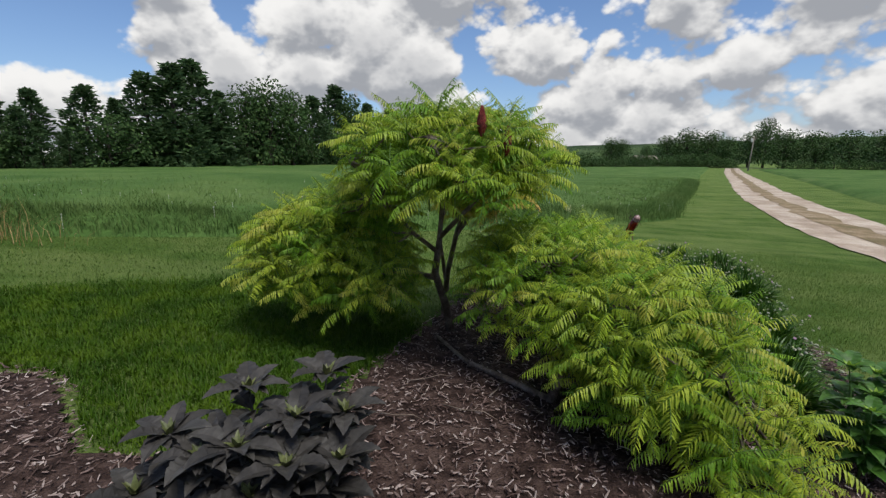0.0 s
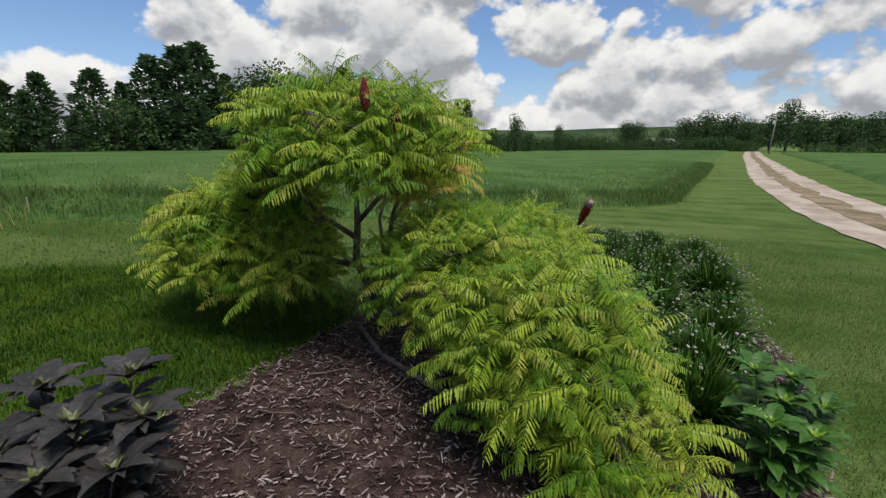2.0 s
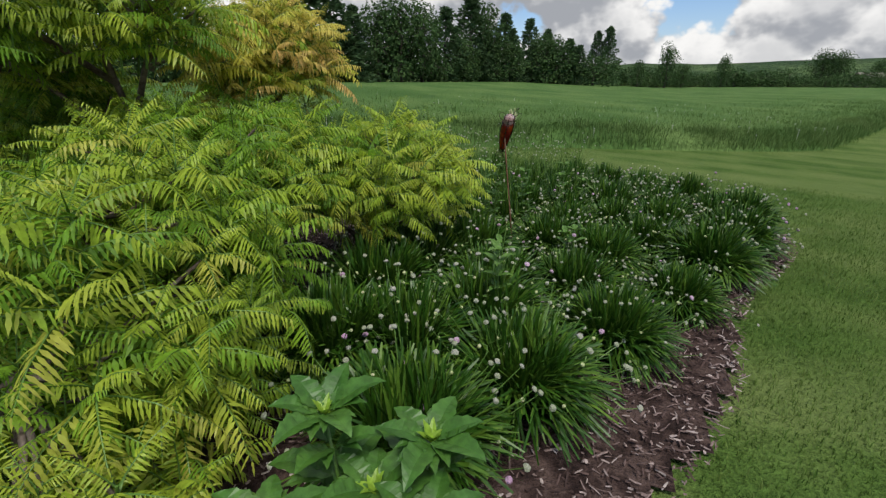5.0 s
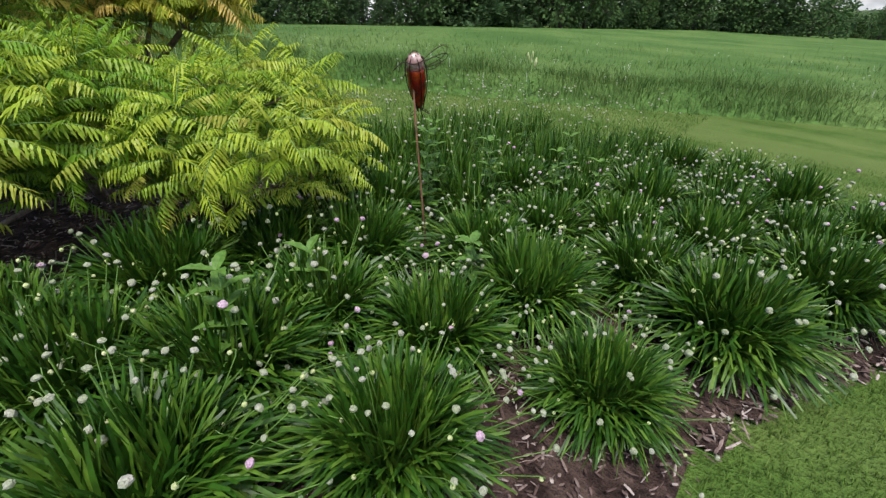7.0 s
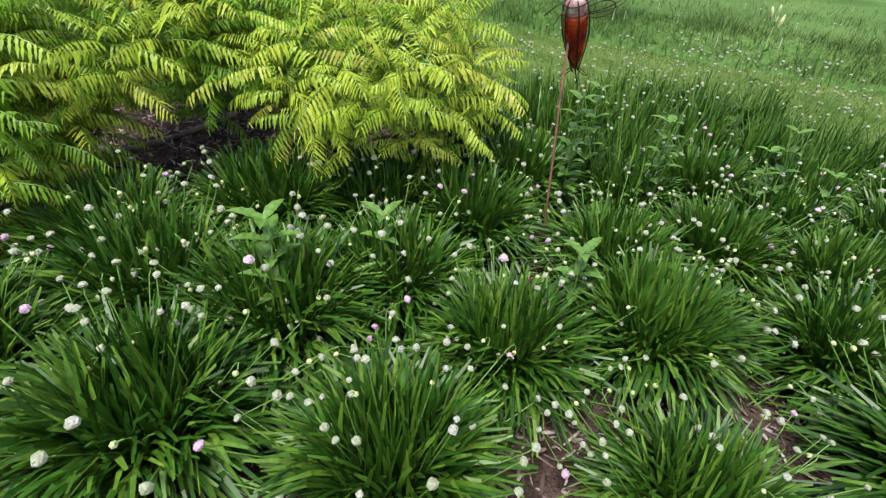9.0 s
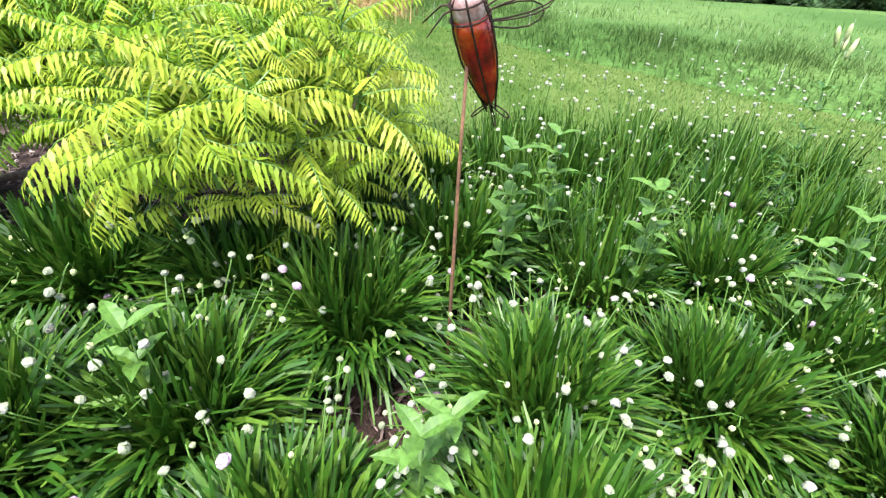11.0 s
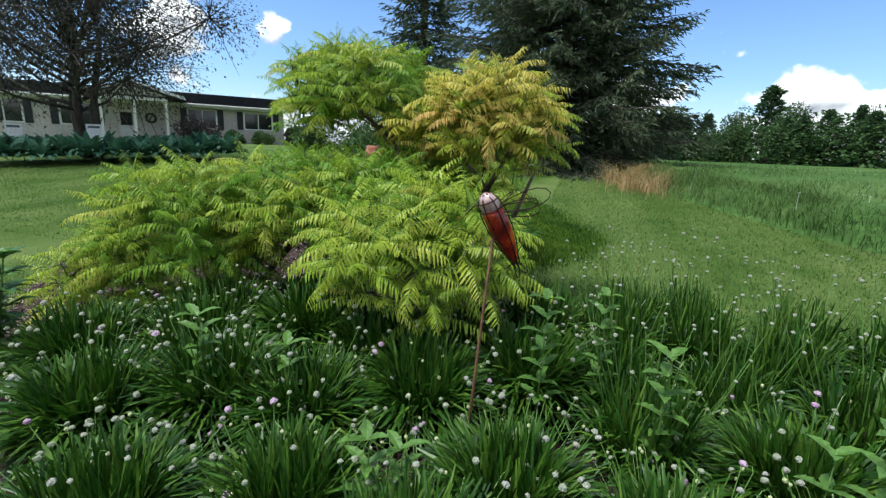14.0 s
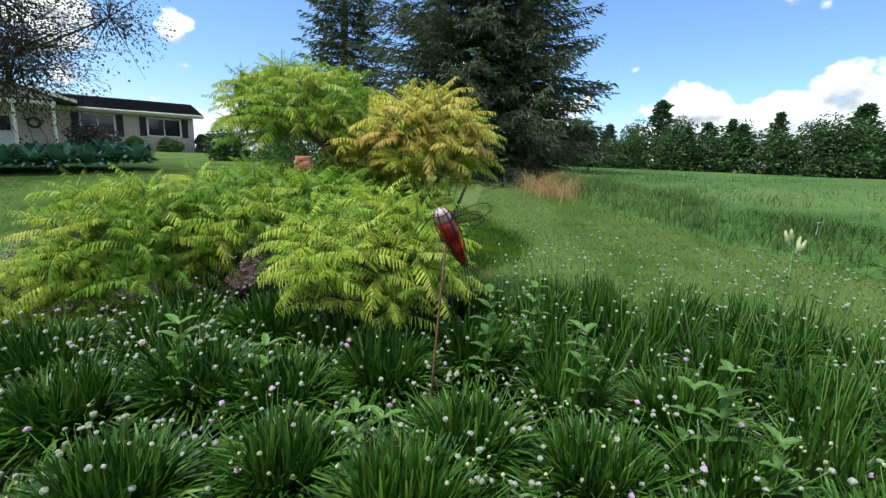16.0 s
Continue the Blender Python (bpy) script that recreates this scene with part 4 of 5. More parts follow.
shrublet("dark_leaved_plant", (0.33, 1.75), [(0.43, 1.73, 0.79), (0.18, 1.88, 0.83), (0.50, 1.95, 0.86), (0.12, 1.58, 0.72), (-0.05, 1.68, 0.74), (0.62, 1.65, 0.66), (0.33, 1.5, 0.62), (0.05, 1.85, 0.62), (0.3, 1.75, 0.6), (0.25, 1.6, 0.74), (-0.12, 1.55, 0.58), (0.6, 1.85, 0.74), (0.45, 1.55, 0.7), (0.1, 1.45, 0.55)],
         (DARKLEAF, DARKTIP, DARKLEAF), "bushy plant with purple-black pointed leaves in the mulch", 0.19, 61)
shrublet("green_leaved_plant", (3.45, 2.45), [(3.314, 2.484, 0.66), (3.565, 2.567, 0.58), (3.28, 2.28, 0.5), (3.62, 2.4, 0.5), (3.46, 2.45, 0.5), (3.5, 2.28, 0.42)],
         (GREENLEAF, TIPLEAF, SCAPE), "bushy plant with broad toothed green leaves in the mulch", 0.16, 62)


def weed(x, y, top, seed, pairs=5, leaf=0.085, label="pale green self-sown weed among the onions"):
    rng = random.Random(seed)
    z = gz(x, y) + 0.02
    root = thing("weed", (x, y, z), label, "weed", "self-sown weeds")
    h = top - z
    part("stem", Shape().tube([(0, 0, 0), (0.01, 0.008, h * 0.5), (0, 0.02, h)], [0.004, 0.0035, 0.002], 5).mesh("stem", SCAPE, False), root)
    for k in range(pairs):
        f = 0.35 + 0.65 * k / (pairs - 1)
        s = Shape()
        for sg in (0, 2.1, 4.2):
            q = k * 1.57 * 0.8 + sg + rng.uniform(-0.3, 0.3)
            broad_leaf(s, (0.005, 0.01, h * f), (math.cos(q) * 0.9, math.sin(q) * 0.9, 0.55), leaf * 0.95 * rng.uniform(0.8, 1.25), leaf * 0.22, 0.9, 0, 4)
        part("leaf_tier", s.mesh("leaf_tier", WEED), root)


for k, (x, y, z, n, l) in enumerate(((3.43, 3.95, 0.58, 6, 0.11), (3.06, 5.46, 0.74, 7, 0.11), (2.91, 5.71, 0.74, 7, 0.10), (3.22, 5.93, 0.63, 6, 0.11), (3.35, 4.36, 0.47, 4, 0.10), (3.55, 6.44, 0.63, 5, 0.10), (3.53, 6.32, 0.54, 4, 0.09), (3.77, 4.96, 0.42, 4, 0.10), (3.70, 5.05, 0.36, 4, 0.10), (3.75, 6.55, 0.46, 4, 0.09))):
    weed(x, y, z, 70 + k, n, l)


def lily(x, y, top, seed):
    rng = random.Random(seed)
    z = gz(x, y) + 0.02
    root = thing("lily", (x, y, z), "tall lily stem with a cluster of closed cream-green buds", "flower")
    h = top - z
    part("stem", Shape().tube([(0, 0, 0), (0.01, 0.01, h * 0.5), (0.0, 0.0, h)], [0.006, 0.005, 0.004], 6).mesh("stem", SCAPE, False), root)
    for k in range(9):
        s = Shape()
        for j in range(4):
            q = k * 0.7 + j * 1.57
            broad_leaf(s, (0, 0, h * (0.15 + 0.085 * k)), (math.cos(q) * 0.8, math.sin(q) * 0.8, 0.5), 0.11 * rng.uniform(0.7, 1.1), 0.010, 0.9, 0, 3)
        part("leaf_whorl", s.mesh("leaf_whorl", GREENLEAF), root)
    for k in range(6):
        q = k * 1.05
        foot = Vector((0, 0, h * (0.92 + 0.013 * k)))
        w = Vector((math.cos(q) * 0.6, math.sin(q) * 0.6, 0.8)).normalized()
        a = foot + w * 0.05
        s = Shape().tube([foot, foot + Vector((w.x * 0.03, w.y * 0.03, 0.015)), a], [0.0022, 0.002, 0.002], 5, 1)
        wv = Vector((w.x * 0.35, w.y * 0.35, 1)).normalized()
        s.tube([a + wv * t for t in (0, 0.015, 0.04, 0.06, 0.07)], [0.003, 0.008, 0.010, 0.007, 0.002], 8, 0)
        part("bud", s.mesh("bud", [BUD, SCAPE], False), root)


lily(2.9, 6.99, 1.05, 90)
# ---- trees ----


def cards(s, spots, size, rng, flat=0.3, long=1.0, thin=0.4):
    """Small bent leaf tufts at the given spots."""
    for p, out in spots:
        w = size * rng.uniform(0.6, 1.4)
        d = (out + Vector((rng.gauss(0, 0.5), rng.gauss(0, 0.5), rng.gauss(0, 0.35)))).normalized()
        a = d.cross(Vector((rng.gauss(0, 1), rng.gauss(0, 1), rng.gauss(0, 1)))).normalized()
        s.add([p, p + d * w * long * 0.5 + a * w * thin, p + d * w * long - Vector((0, 0, flat * w)), p + d * w * long * 0.55 - a * w * thin * 0.9], [(0, 1, 2), (0, 2, 3)])


def spruce_meshes(h, r, seed, boughs, size, mat, bare=0.02, power=0.7, spacing=0.085):
    """A spruce: sweeping boughs, each with side twigs that carry needle tufts along them."""
    rng = random.Random(seed)
    wood, crown = Shape().tube([(0, 0, 0), (0.06, 0, h * 0.5), (0, 0, h * 0.98)], [0.018 * h, 0.011 * h, 0.002 * h], 8), Shape()
    for k in range(boughs):
        f = bare + (1 - bare) * ((k + rng.random()) / boughs) ** 1.1
        q = k * 2.399 + rng.gauss(0, 0.2)
        reach = max(0.3, r * (1 - f) ** power * rng.uniform(0.68, 1.1))
        out, aside = Vector((math.cos(q), math.sin(q), 0)), Vector((-math.sin(q), math.cos(q), 0))
        sweep, tipup = 0.5 * (1 - 1.3 * f) + rng.gauss(0, 0.06), 0.26 + rng.gauss(0, 0.05)

        def along(u):
            return out * reach * u + Vector((0, 0, max(0.12, f * h + reach * (tipup * u * u - sweep * u))))

        wood.tube([along(u) for u in (0, 0.33, 0.66, 0.95)], [0.016 * reach, 0.011 * reach, 0.007 * reach, 0.002 * reach], 4)
        twigs = int(7 + reach * 6.5)
        for j in range(twigs):
            u = 0.16 + 0.84 * (j + rng.random()) / twigs
            sg = 1 if j % 2 else -1
            way = (out * rng.uniform(0.5, 1.0) + aside * sg * rng.uniform(0.45, 1.0) * (1.15 - u) + Vector((0, 0, rng.uniform(-0.42, 0.05)))).normalized()
            length = (0.22 + 0.34 * reach * (1.08 - u)) * rng.uniform(0.6, 1.15)
            start, n = along(u), max(2, int(length / spacing))
            spots = [(start + way * length * (i + 0.4) / n + Vector((0, 0, -0.12 * length * (i / n) ** 2)), way) for i in range(n)]
            cards(crown, spots, size, rng, 0.2, 1.4, 0.17)
    return wood.mesh("trunk", BARK, False), crown.mesh("crown", mat)


def pine_meshes(h, r, seed, clumps, tufts, size, mat):
    """A far pine: a ragged cone of flattened needle clumps round a trunk."""
    rng = random.Random(seed)
    wood, crown = Shape().tube([(0, 0, 0), (0.1, 0, h * 0.5), (0, 0, h * 0.96)], [0.018 * h, 0.012 * h, 0.003 * h], 6), Shape()
    for k in range(clumps):
        f = 0.03 + 0.95 * ((k + rng.random()) / clumps) ** 1.05
        q = k * 2.399 + rng.gauss(0, 0.3)
        reach = r * (1 - f) ** 0.85 * rng.uniform(0.3, 1.05) * (1 + 0.25 * noise.noise((math.cos(q) * 1.5, math.sin(q) * 1.5, f * 5 + seed)))
        c = Vector((math.cos(q) * reach, math.sin(q) * reach, f * h))
        rad = (0.16 + 0.25 * r * (1 - f) ** 0.6) * rng.uniform(0.6, 1.3)
        spots = []
        for i in range(tufts):
            v = Vector((rng.gauss(0, 1), rng.gauss(0, 1), rng.gauss(0, 1))).normalized()
            p = c + Vector((v.x, v.y, v.z * 0.55)) * rad * rng.random() ** 0.4
            if p.z > 0.1:
                spots.append((p, (v + Vector((math.cos(q), math.sin(q), 0.5))).normalized()))
        cards(crown, spots, size, rng, 0.0, 1.2, 0.3)
        if k % 3 == 0:
            wood.tube([(0, 0, max(0.1, c.z - 0.3 * reach)), c], [0.005 * h, 0.002 * h], 4)
    return wood.mesh("trunk", BARK, False), crown.mesh("crown", mat)


def leafy_meshes(h, r, seed, tufts, size, mat, low=0.25, lobes=9, trunks=1, shell=0.75, twigs=5):
    rng = random.Random(seed)
    wood, crown = Shape(), Shape()
    centres = []
    for k in range(lobes):
        q, f = k * 2.399, low + (1 - low) * (0.2 + 0.75 * (k + rng.random()) / lobes)
        rr = r * rng.uniform(0.25, 0.75) * (1.0 if f < 0.75 else 0.55)
        centres.append((Vector((math.cos(q) * rr, math.sin(q) * rr, f * h - 0.1 * h)), r * rng.uniform(0.36, 0.55)))
    for t in range(trunks):
        o = Vector((0.35 * t * math.cos(t * 2.1), 0.35 * t * math.sin(t * 2.1), 0)) * (h / 6)
        wood.tube([o * 0.6, o + Vector((0.02 * h, 0, h * 0.2)), o * 1.3 + Vector((0, 0.02 * h, h * 0.45)), o + Vector((0, 0, h * 0.75))], [0.032 * h / trunks ** 0.5, 0.022 * h / trunks ** 0.5, 0.014 * h / trunks ** 0.5, 0.004 * h], 8)
    for c, rad in centres:
        a = Vector((0, 0, min(c.z * 0.6, h * 0.4)))
        wood.tube([a, (a + c) / 2 + Vector((0, 0, -0.03 * h)), c], [0.008 * h, 0.005 * h, 0.0022 * h], 5)
        for j in range(twigs):
            v = Vector((rng.gauss(0, 1), rng.gauss(0, 1), rng.gauss(0.1, 0.8))).normalized()
            wood.tube([c, c + v * rad * 0.4, c + v * rad * (0.65 if twigs < 9 else 0.98) - Vector((0, 0, 0.1 * rad))], [0.0022 * h, 0.0015 * h, 0.0006 * h], 4)
        spots = []
        for i in range(tufts // lobes):
            v = Vector((rng.gauss(0, 1), rng.gauss(0, 1), rng.gauss(0.1, 0.9))).normalized()
            f = rng.uniform(shell, 1.05) if rng.random() < 0.75 else rng.uniform(0.2, shell)
            f *= 0.85 + 0.3 * noise.noise(v * 2.2 + c)
            p = c + Vector((v.x, v.y, v.z * 0.8)) * rad * f
            if p.z > 0.15:
                spots.append((p, v))
        cards(crown, spots, size, rng, 0.3, 1.1)
    return wood.mesh("trunk", BARK, False), crown.mesh("crown", mat)


def tree(name, x, y, meshes, scale, turn, label, category="tree", group="", wide=1.0):
    root = thing(name, Matrix.Translation((x, y, gz(x, y) - 0.05)) @ Matrix.Rotation(turn, 4, "Z") @ Matrix.Diagonal((scale * wide, scale * wide, scale, 1)), label, category, group)
    part("trunk", meshes[0], root)
    part("crown", meshes[1], root)
    return root


tree("spruce_tree", -13.3, 4.6, spruce_meshes(17, 5.7, 3, 500, 0.15, NEEDLE, 0.012, 0.62, 0.055), 1.0, 0.4, "large dark green spruce with boughs sweeping to the ground", "tree")
tree("spruce_tree", -17.8, -2.6, spruce_meshes(15, 3.0, 4, 240, 0.2, NEEDLE, 0.12), 1.0, 1.1, "slim open dark conifer behind the big spruce", "tree")
tree("crabapple_tree", -7.13, -11.47, leafy_meshes(9.0, 5.8, 6, 60000, 0.072, CRABLEAF, 0.24, 30, 3, 0.35, 18), 1.0, 0.0, "old multi-stemmed crabapple with thin purplish foliage", "tree")

PINES = [pine_meshes(10, 2.7, 20 + k, 80, 44, 0.31, FARPINE) for k in range(5)]
LEAFY = [leafy_meshes(10, 4.2, 40 + k, 3700, 0.31, FARLEAF, 0.10, 18) for k in range(4)]
BUSHY = [leafy_meshes(4, 2.6, 60 + k, 1500, 0.2, FARLEAF, 0.0, 10) for k in range(3)]


def tree_line():
    rng = random.Random(91)

    def put(kind, az, dist, height, wide=1.0, eye=(1.5, 0.5)):
        x, y = eye[0] + math.sin(radians(az)) * dist, eye[1] + math.cos(radians(az)) * dist
        stock, base, name, label, cat = {"pine": (PINES, 10, "pine_tree", "dark green pine at the edge of the field", "tree"), "leafy": (LEAFY, 10, "broadleaf_tree", "round-crowned green broadleaf tree beyond the field", "tree"), "bush": (BUSHY, 4, "hedge_bush", "green bush along the field margin", "bush")}[kind]
        tree(name, x, y, rng.choice(stock), height / base, rng.uniform(0, 6.3), label, cat, "trees beyond the field", wide)

    # tall trees, read off the skyline: bearing, distance, height
    for az, d, h, kind, wide in ((-45, 50, 5.8, "pine", 1.5), (-42.5, 48, 6.4, "pine", 1.5), (-38.5, 50, 7.2, "pine", 1.6), (-36, 52, 6.5, "pine", 1.4), (-33.5, 52, 9.0, "pine", 1.6), (-31, 52, 10.0, "pine", 1.7), (-29, 54, 10.9, "pine", 1.5),
                                 (-26.5, 55, 8.2, "pine", 1.3), (-24, 58, 9.6, "leafy", 1.0), (-21.5, 58, 10.4, "leafy", 1.0), (-19, 60, 9.5, "leafy", 0.9), (-16.5, 66, 9.5, "pine", 1.5), (-13.8, 72, 11.9, "pine", 1.5), (-12.2, 74, 11.4, "leafy", 0.9), (-10, 76, 10.0, "pine", 1.4),
                                 (-7.4, 80, 9.6, "pine", 1.2), (-5.5, 84, 8.6, "pine", 1.3), (-2.5, 88, 6.5, "pine", 1.4), (-0.3, 98, 9.8, "pine", 1.1), (0.9, 98, 10.6, "pine", 1.1), (4.2, 104, 5.6, "leafy", 0.8), (6.9, 108, 9.2, "leafy", 0.62), (8.5, 110, 5.2, "leafy", 0.9), (12, 120, 7.4, "leafy", 0.6),
                                 (-60, 46, 4.7, "pine", 1.3), (-63, 47, 5.6, "leafy", 0.8), (-57, 47, 5.2, "leafy", 0.7), (-54, 48, 5.6, "pine", 1.2), (-51, 49, 5.6, "leafy", 0.9), (-48, 50, 6.2, "pine", 1.5), (-65.5, 50, 7.2, "pine", 1.6), (-68, 48, 5.4, "leafy", 0.8), (-71, 50, 4.9, "pine", 1.5), (-74, 48, 5.6, "leafy", 0.8), (-77, 49, 5.0, "pine", 1.4), (-80, 48, 5.4, "leafy", 0.8)):
        put(kind, az, d, h, wide)
    # lower growth that closes the row
    for k in range(58):
        az = -82 + 82 * k / 57 + rng.uniform(-0.6, 0.6)
        d = 44 + max(0, az + 40) * 0.9 + rng.uniform(0, 2)
        put(rng.choice(("pine", "bush", "leafy", "pine", "pine")), az, d, rng.uniform(3.0, 5.2) * max(1.0, d / 50), rng.uniform(1.1, 1.6))
    for k in range(60):
        az = -2 + 34 * k / 59 + rng.uniform(-0.4, 0.4)
        put("bush", az, 104 + (az + 2) * 2.2 + rng.uniform(-2, 3), rng.uniform(2.4, 5.0), 1.6)
    for az, d, h, wide in ((19.5, 190, 9.5, 1.0), (20.8, 190, 9.0, 1.0), (25.5, 230, 11.5, 1.3), (27.5, 230, 13.5, 1.3), (29.5, 225, 12.5, 1.3), (31.3, 220, 10.5, 1.2), (33.2, 200, 11, 1.0), (34.5, 195, 14.5, 0.8), (36.2, 180, 10.5, 1.3), (38.5, 175, 9.8, 1.4), (41, 170, 9.3, 1.4), (43.5, 165, 9.0, 1.4), (46, 165, 9.0, 1.4), (48.5, 165, 9.0, 1.4), (23.4, 240, 8, 1.0)):
        put("leafy", az, d, h * 1.2, wide)
    for k in range(16):
        put("bush", 36.5 + 0.9 * k, 150 + rng.uniform(-3, 3), rng.uniform(2.0, 3.0), 1.7)


tree_line()


def hill(name, line, heights, label):
    """A long wooded ridge far off."""
    p = resample(line, 60)
    h = np.interp(np.linspace(0, 1, 60), np.linspace(0, 1, len(heights)), heights)
    vs, fs = [], []
    for k in range(60):
        n = Vector((p[k, 0], p[k, 1], 0)).normalized()
        for off, f in ((-60, 0), (-35, 0.55), (0, 1), (60, 0.9), (200, 0)):
            vs.append((p[k, 0] + n.x * off, p[k, 1] + n.y * off, -2 + h[k] * f * (1 + 0.12 * noise.noise((k * 0.6, off * 0.05, 1)))))
    for k in range(59):
        fs += [(k * 5 + j, k * 5 + 5 + j, k * 5 + 6 + j, k * 5 + 1 + j) for j in range(4)]
    return tagged(new(name, mesh_from(name, vs, fs, HILL, flat=False)), label, "hill", kind="structure")


hill("backdrop", [(-260, 420), (-60, 480), (120, 470), (300, 420), (450, 330), (560, 200)], (14, 16, 17, 22, 28, 30), "low wooded hills on the horizon")


def utility_pole(x, y, h, lean):
    root = thing("utility_pole", (x, y, gz(x, y)), "weathered wooden utility pole with a transformer by the road", "utility pole")
    part("post", Shape().tube([(0, 0, -0.1), (lean * 0.5, 0, h * 0.5), (lean, 0, h)], [0.17, 0.15, 0.12], 8).mesh("post", WOODPOLE, False), root)
    part("crossarm", Shape().box(lean - 0.9, -0.06, h - 0.55, lean + 0.9, 0.06, h - 0.42, 0, 0.015).mesh("crossarm", WOODPOLE), root)
    part("transformer", Shape().lathe([(0.2, 0), (0.24, 0.05), (0.24, 0.7), (0.2, 0.78), (0.05, 0.82)], 12, 0, (lean - 0.4, 0.1, h - 1.4)).mesh("transformer", TRIM, False), root, None, "pale grey transformer can")


utility_pole(74, 111, 8.2, 0.5)


def barn():
    x, y = 75, 172
    root = thing("farm_building", Matrix.Translation((x, y, gz(x, y))) @ Matrix.Rotation(0.5, 4, "Z") @ Matrix.Diagonal((0.55, 0.55, 0.7, 1)), "low farm building with a grey roof, half hidden by trees", "building")
    part("wall", Shape().box(-10, -5, 0, 10, 5, 3.2).mesh("wall", SIDING), root)
    s = Shape().loft([[(-10.6, -5.6, 3.15), (10.6, -5.6, 3.15), (10.6, -5.6, 3.3), (-10.6, -5.6, 3.3)], [(-10.6, 0, 5.75), (10.6, 0, 5.75), (10.6, 0, 5.95), (-10.6, 0, 5.95)], [(-10.6, 5.6, 3.15), (10.6, 5.6, 3.15), (10.6, 5.6, 3.3), (-10.6, 5.6, 3.3)]])
    part("roof", s.mesh("roof", WOODPOLE), root)
    part("door", Shape().box(-2, -5.08, 0, 2, -5.01, 2.8, 0, 0.02).mesh("door", SHUTTER), root)


barn()

# ---- house ----


def house():
    """A low ranch house; local x runs along the front, y points out of the front wall."""
    c, far = Vector((-26.2, -17.0)), Vector((-20.5, -22.6))
    d = (far - c).normalized()
    floor = 1.05
    m = Matrix.Translation((c.x, c.y, floor)) @ Matrix(((d.x, -d.y, 0, 0), (d.y, d.x, 0, 0), (0, 0, 1, 0), (0, 0, 0, 1)))
    root = thing("house", m, "single-storey ranch house with cream siding, dark roof and black shutters", "house")
    L, D, H = 19.0, 8.0, 2.55
    wins = [(0.9, 2.8, 1.18, 2.3), (4.75, 6.45, 1.1, 2.32), (11.9, 13.6, 1.0, 2.3), (15.5, 17.2, 1.0, 2.3)]
    doors = [(9.7, 10.65, 0.0, 2.05)]
    # front wall built round its openings
    cuts = sorted(wins + doors)
    s, at = Shape(), 0.0
    for x0, x1, z0, z1 in cuts:
        s.box(at, -0.2, -0.5, x0, 0, H)
        s.box(x0, -0.2, z1, x1, 0, H)
        if z0 > 0:
            s.box(x0, -0.2, -0.5, x1, 0, z0)
        at = x1
    s.box(at, -0.2, -0.5, L, 0, H)
    s.box(0, -D, -0.5, 0.2, -0.2, H)
    s.box(L - 0.2, -D, -0.5, L, -0.2, H)
    s.box(0.2, -D, -0.5, L - 0.2, -D + 0.2, H)
    part("wall", s.mesh("wall", SIDING), root)
    # lap boards standing proud of the front
    def lap(a, b, z):
        part("siding_board", Shape().add([(a, 0.022, z), (b, 0.022, z), (b, 0.004, z + 0.18), (a, 0.004, z + 0.18), (a, 0.002, z), (b, 0.002, z)], [(0, 1, 2, 3), (4, 5, 1, 0)]).mesh("siding_board", SIDING), root)

    for k in range(14):
        z = -0.25 + k * 0.19
        at = 0.0
        for x0, x1, z0, z1 in cuts:
            if z + 0.17 > z0 - 0.05 and z < z1 + 0.05:
                if x0 - 0.62 > at:
                    lap(at, x0 - 0.62, z)
                at = x1 + 0.62
        if L > at:
            lap(at, L, z)
    part("floor_slab", Shape().box(0.2, -D + 0.2, -0.5, L - 0.2, -0.2, 0.0).mesh("slab", SIDING), root)
    for x0, x1, z0, z1 in wins:
        w = part("window", Shape().box(x0 - 0.1, -0.02, z1, x1 + 0.1, 0.06, z1 + 0.1, 0, 0.012).box(x0 - 0.1, -0.02, z0 - 0.1, x1 + 0.1, 0.08, z0, 0, 0.012).box(x0 - 0.1, -0.02, z0, x0, 0.06, z1, 0, 0.012).box(x1, -0.02, z0, x1 + 0.1, 0.06, z1, 0, 0.012).mesh("window", TRIM), root)
        mid = (x0 + x1) / 2
        part("mullion", Shape().box(mid - 0.03, -0.1, z0, mid + 0.03, 0.02, z1, 0, 0.008).mesh("mullion", TRIM), w)
        for p0, p1 in ((x0, mid - 0.03), (mid + 0.03, x1)):
            part("pane", Shape().box(p0, -0.09, z0, p1, -0.08, z1).mesh("pane", GLASS), w)
        for a in (x0 - 0.52, x1 + 0.12):
            sh = Shape().box(a, 0.024, z0 - 0.08, a + 0.4, 0.05, z1 + 0.08, 0, 0.008)
            leaf = part("shutter", sh.mesh("shutter", SHUTTER), root, None, "black louvred shutter")
            for k in range(10):
                zz = z0 + (z1 - z0) * k / 10
                part("slat", Shape().box(a + 0.05, 0.048, zz, a + 0.35, 0.062, zz + 0.07).mesh("slat", SHUTTER), leaf)
    x0, x1, z0, z1 = doors[0]
    dr = part("door", Shape().box(x0, -0.12, z0, x1, -0.07, z1, 0, 0.01).box(x0 + 0.15, -0.07, 0.25, x1 - 0.15, -0.055, 0.95).mesh("door", TRIM), root)
    part("pane", Shape().box(x0 + 0.15, -0.07, 1.05, x1 - 0.15, -0.05, 1.9).mesh("pane", GLASS), dr)
    part("wreath", Shape().tube([(8.75 + 0.28 * math.cos(q), 0.05, 1.6 + 0.28 * math.sin(q)) for q in (k * math.pi / 8 for k in range(17))], 0.08, 8).mesh("wreath", SHRUBRED, False), root, None, "dark dried wreath on the porch wall")
    # roof, eaves and gutter
    o, rise = 0.6, 1.1
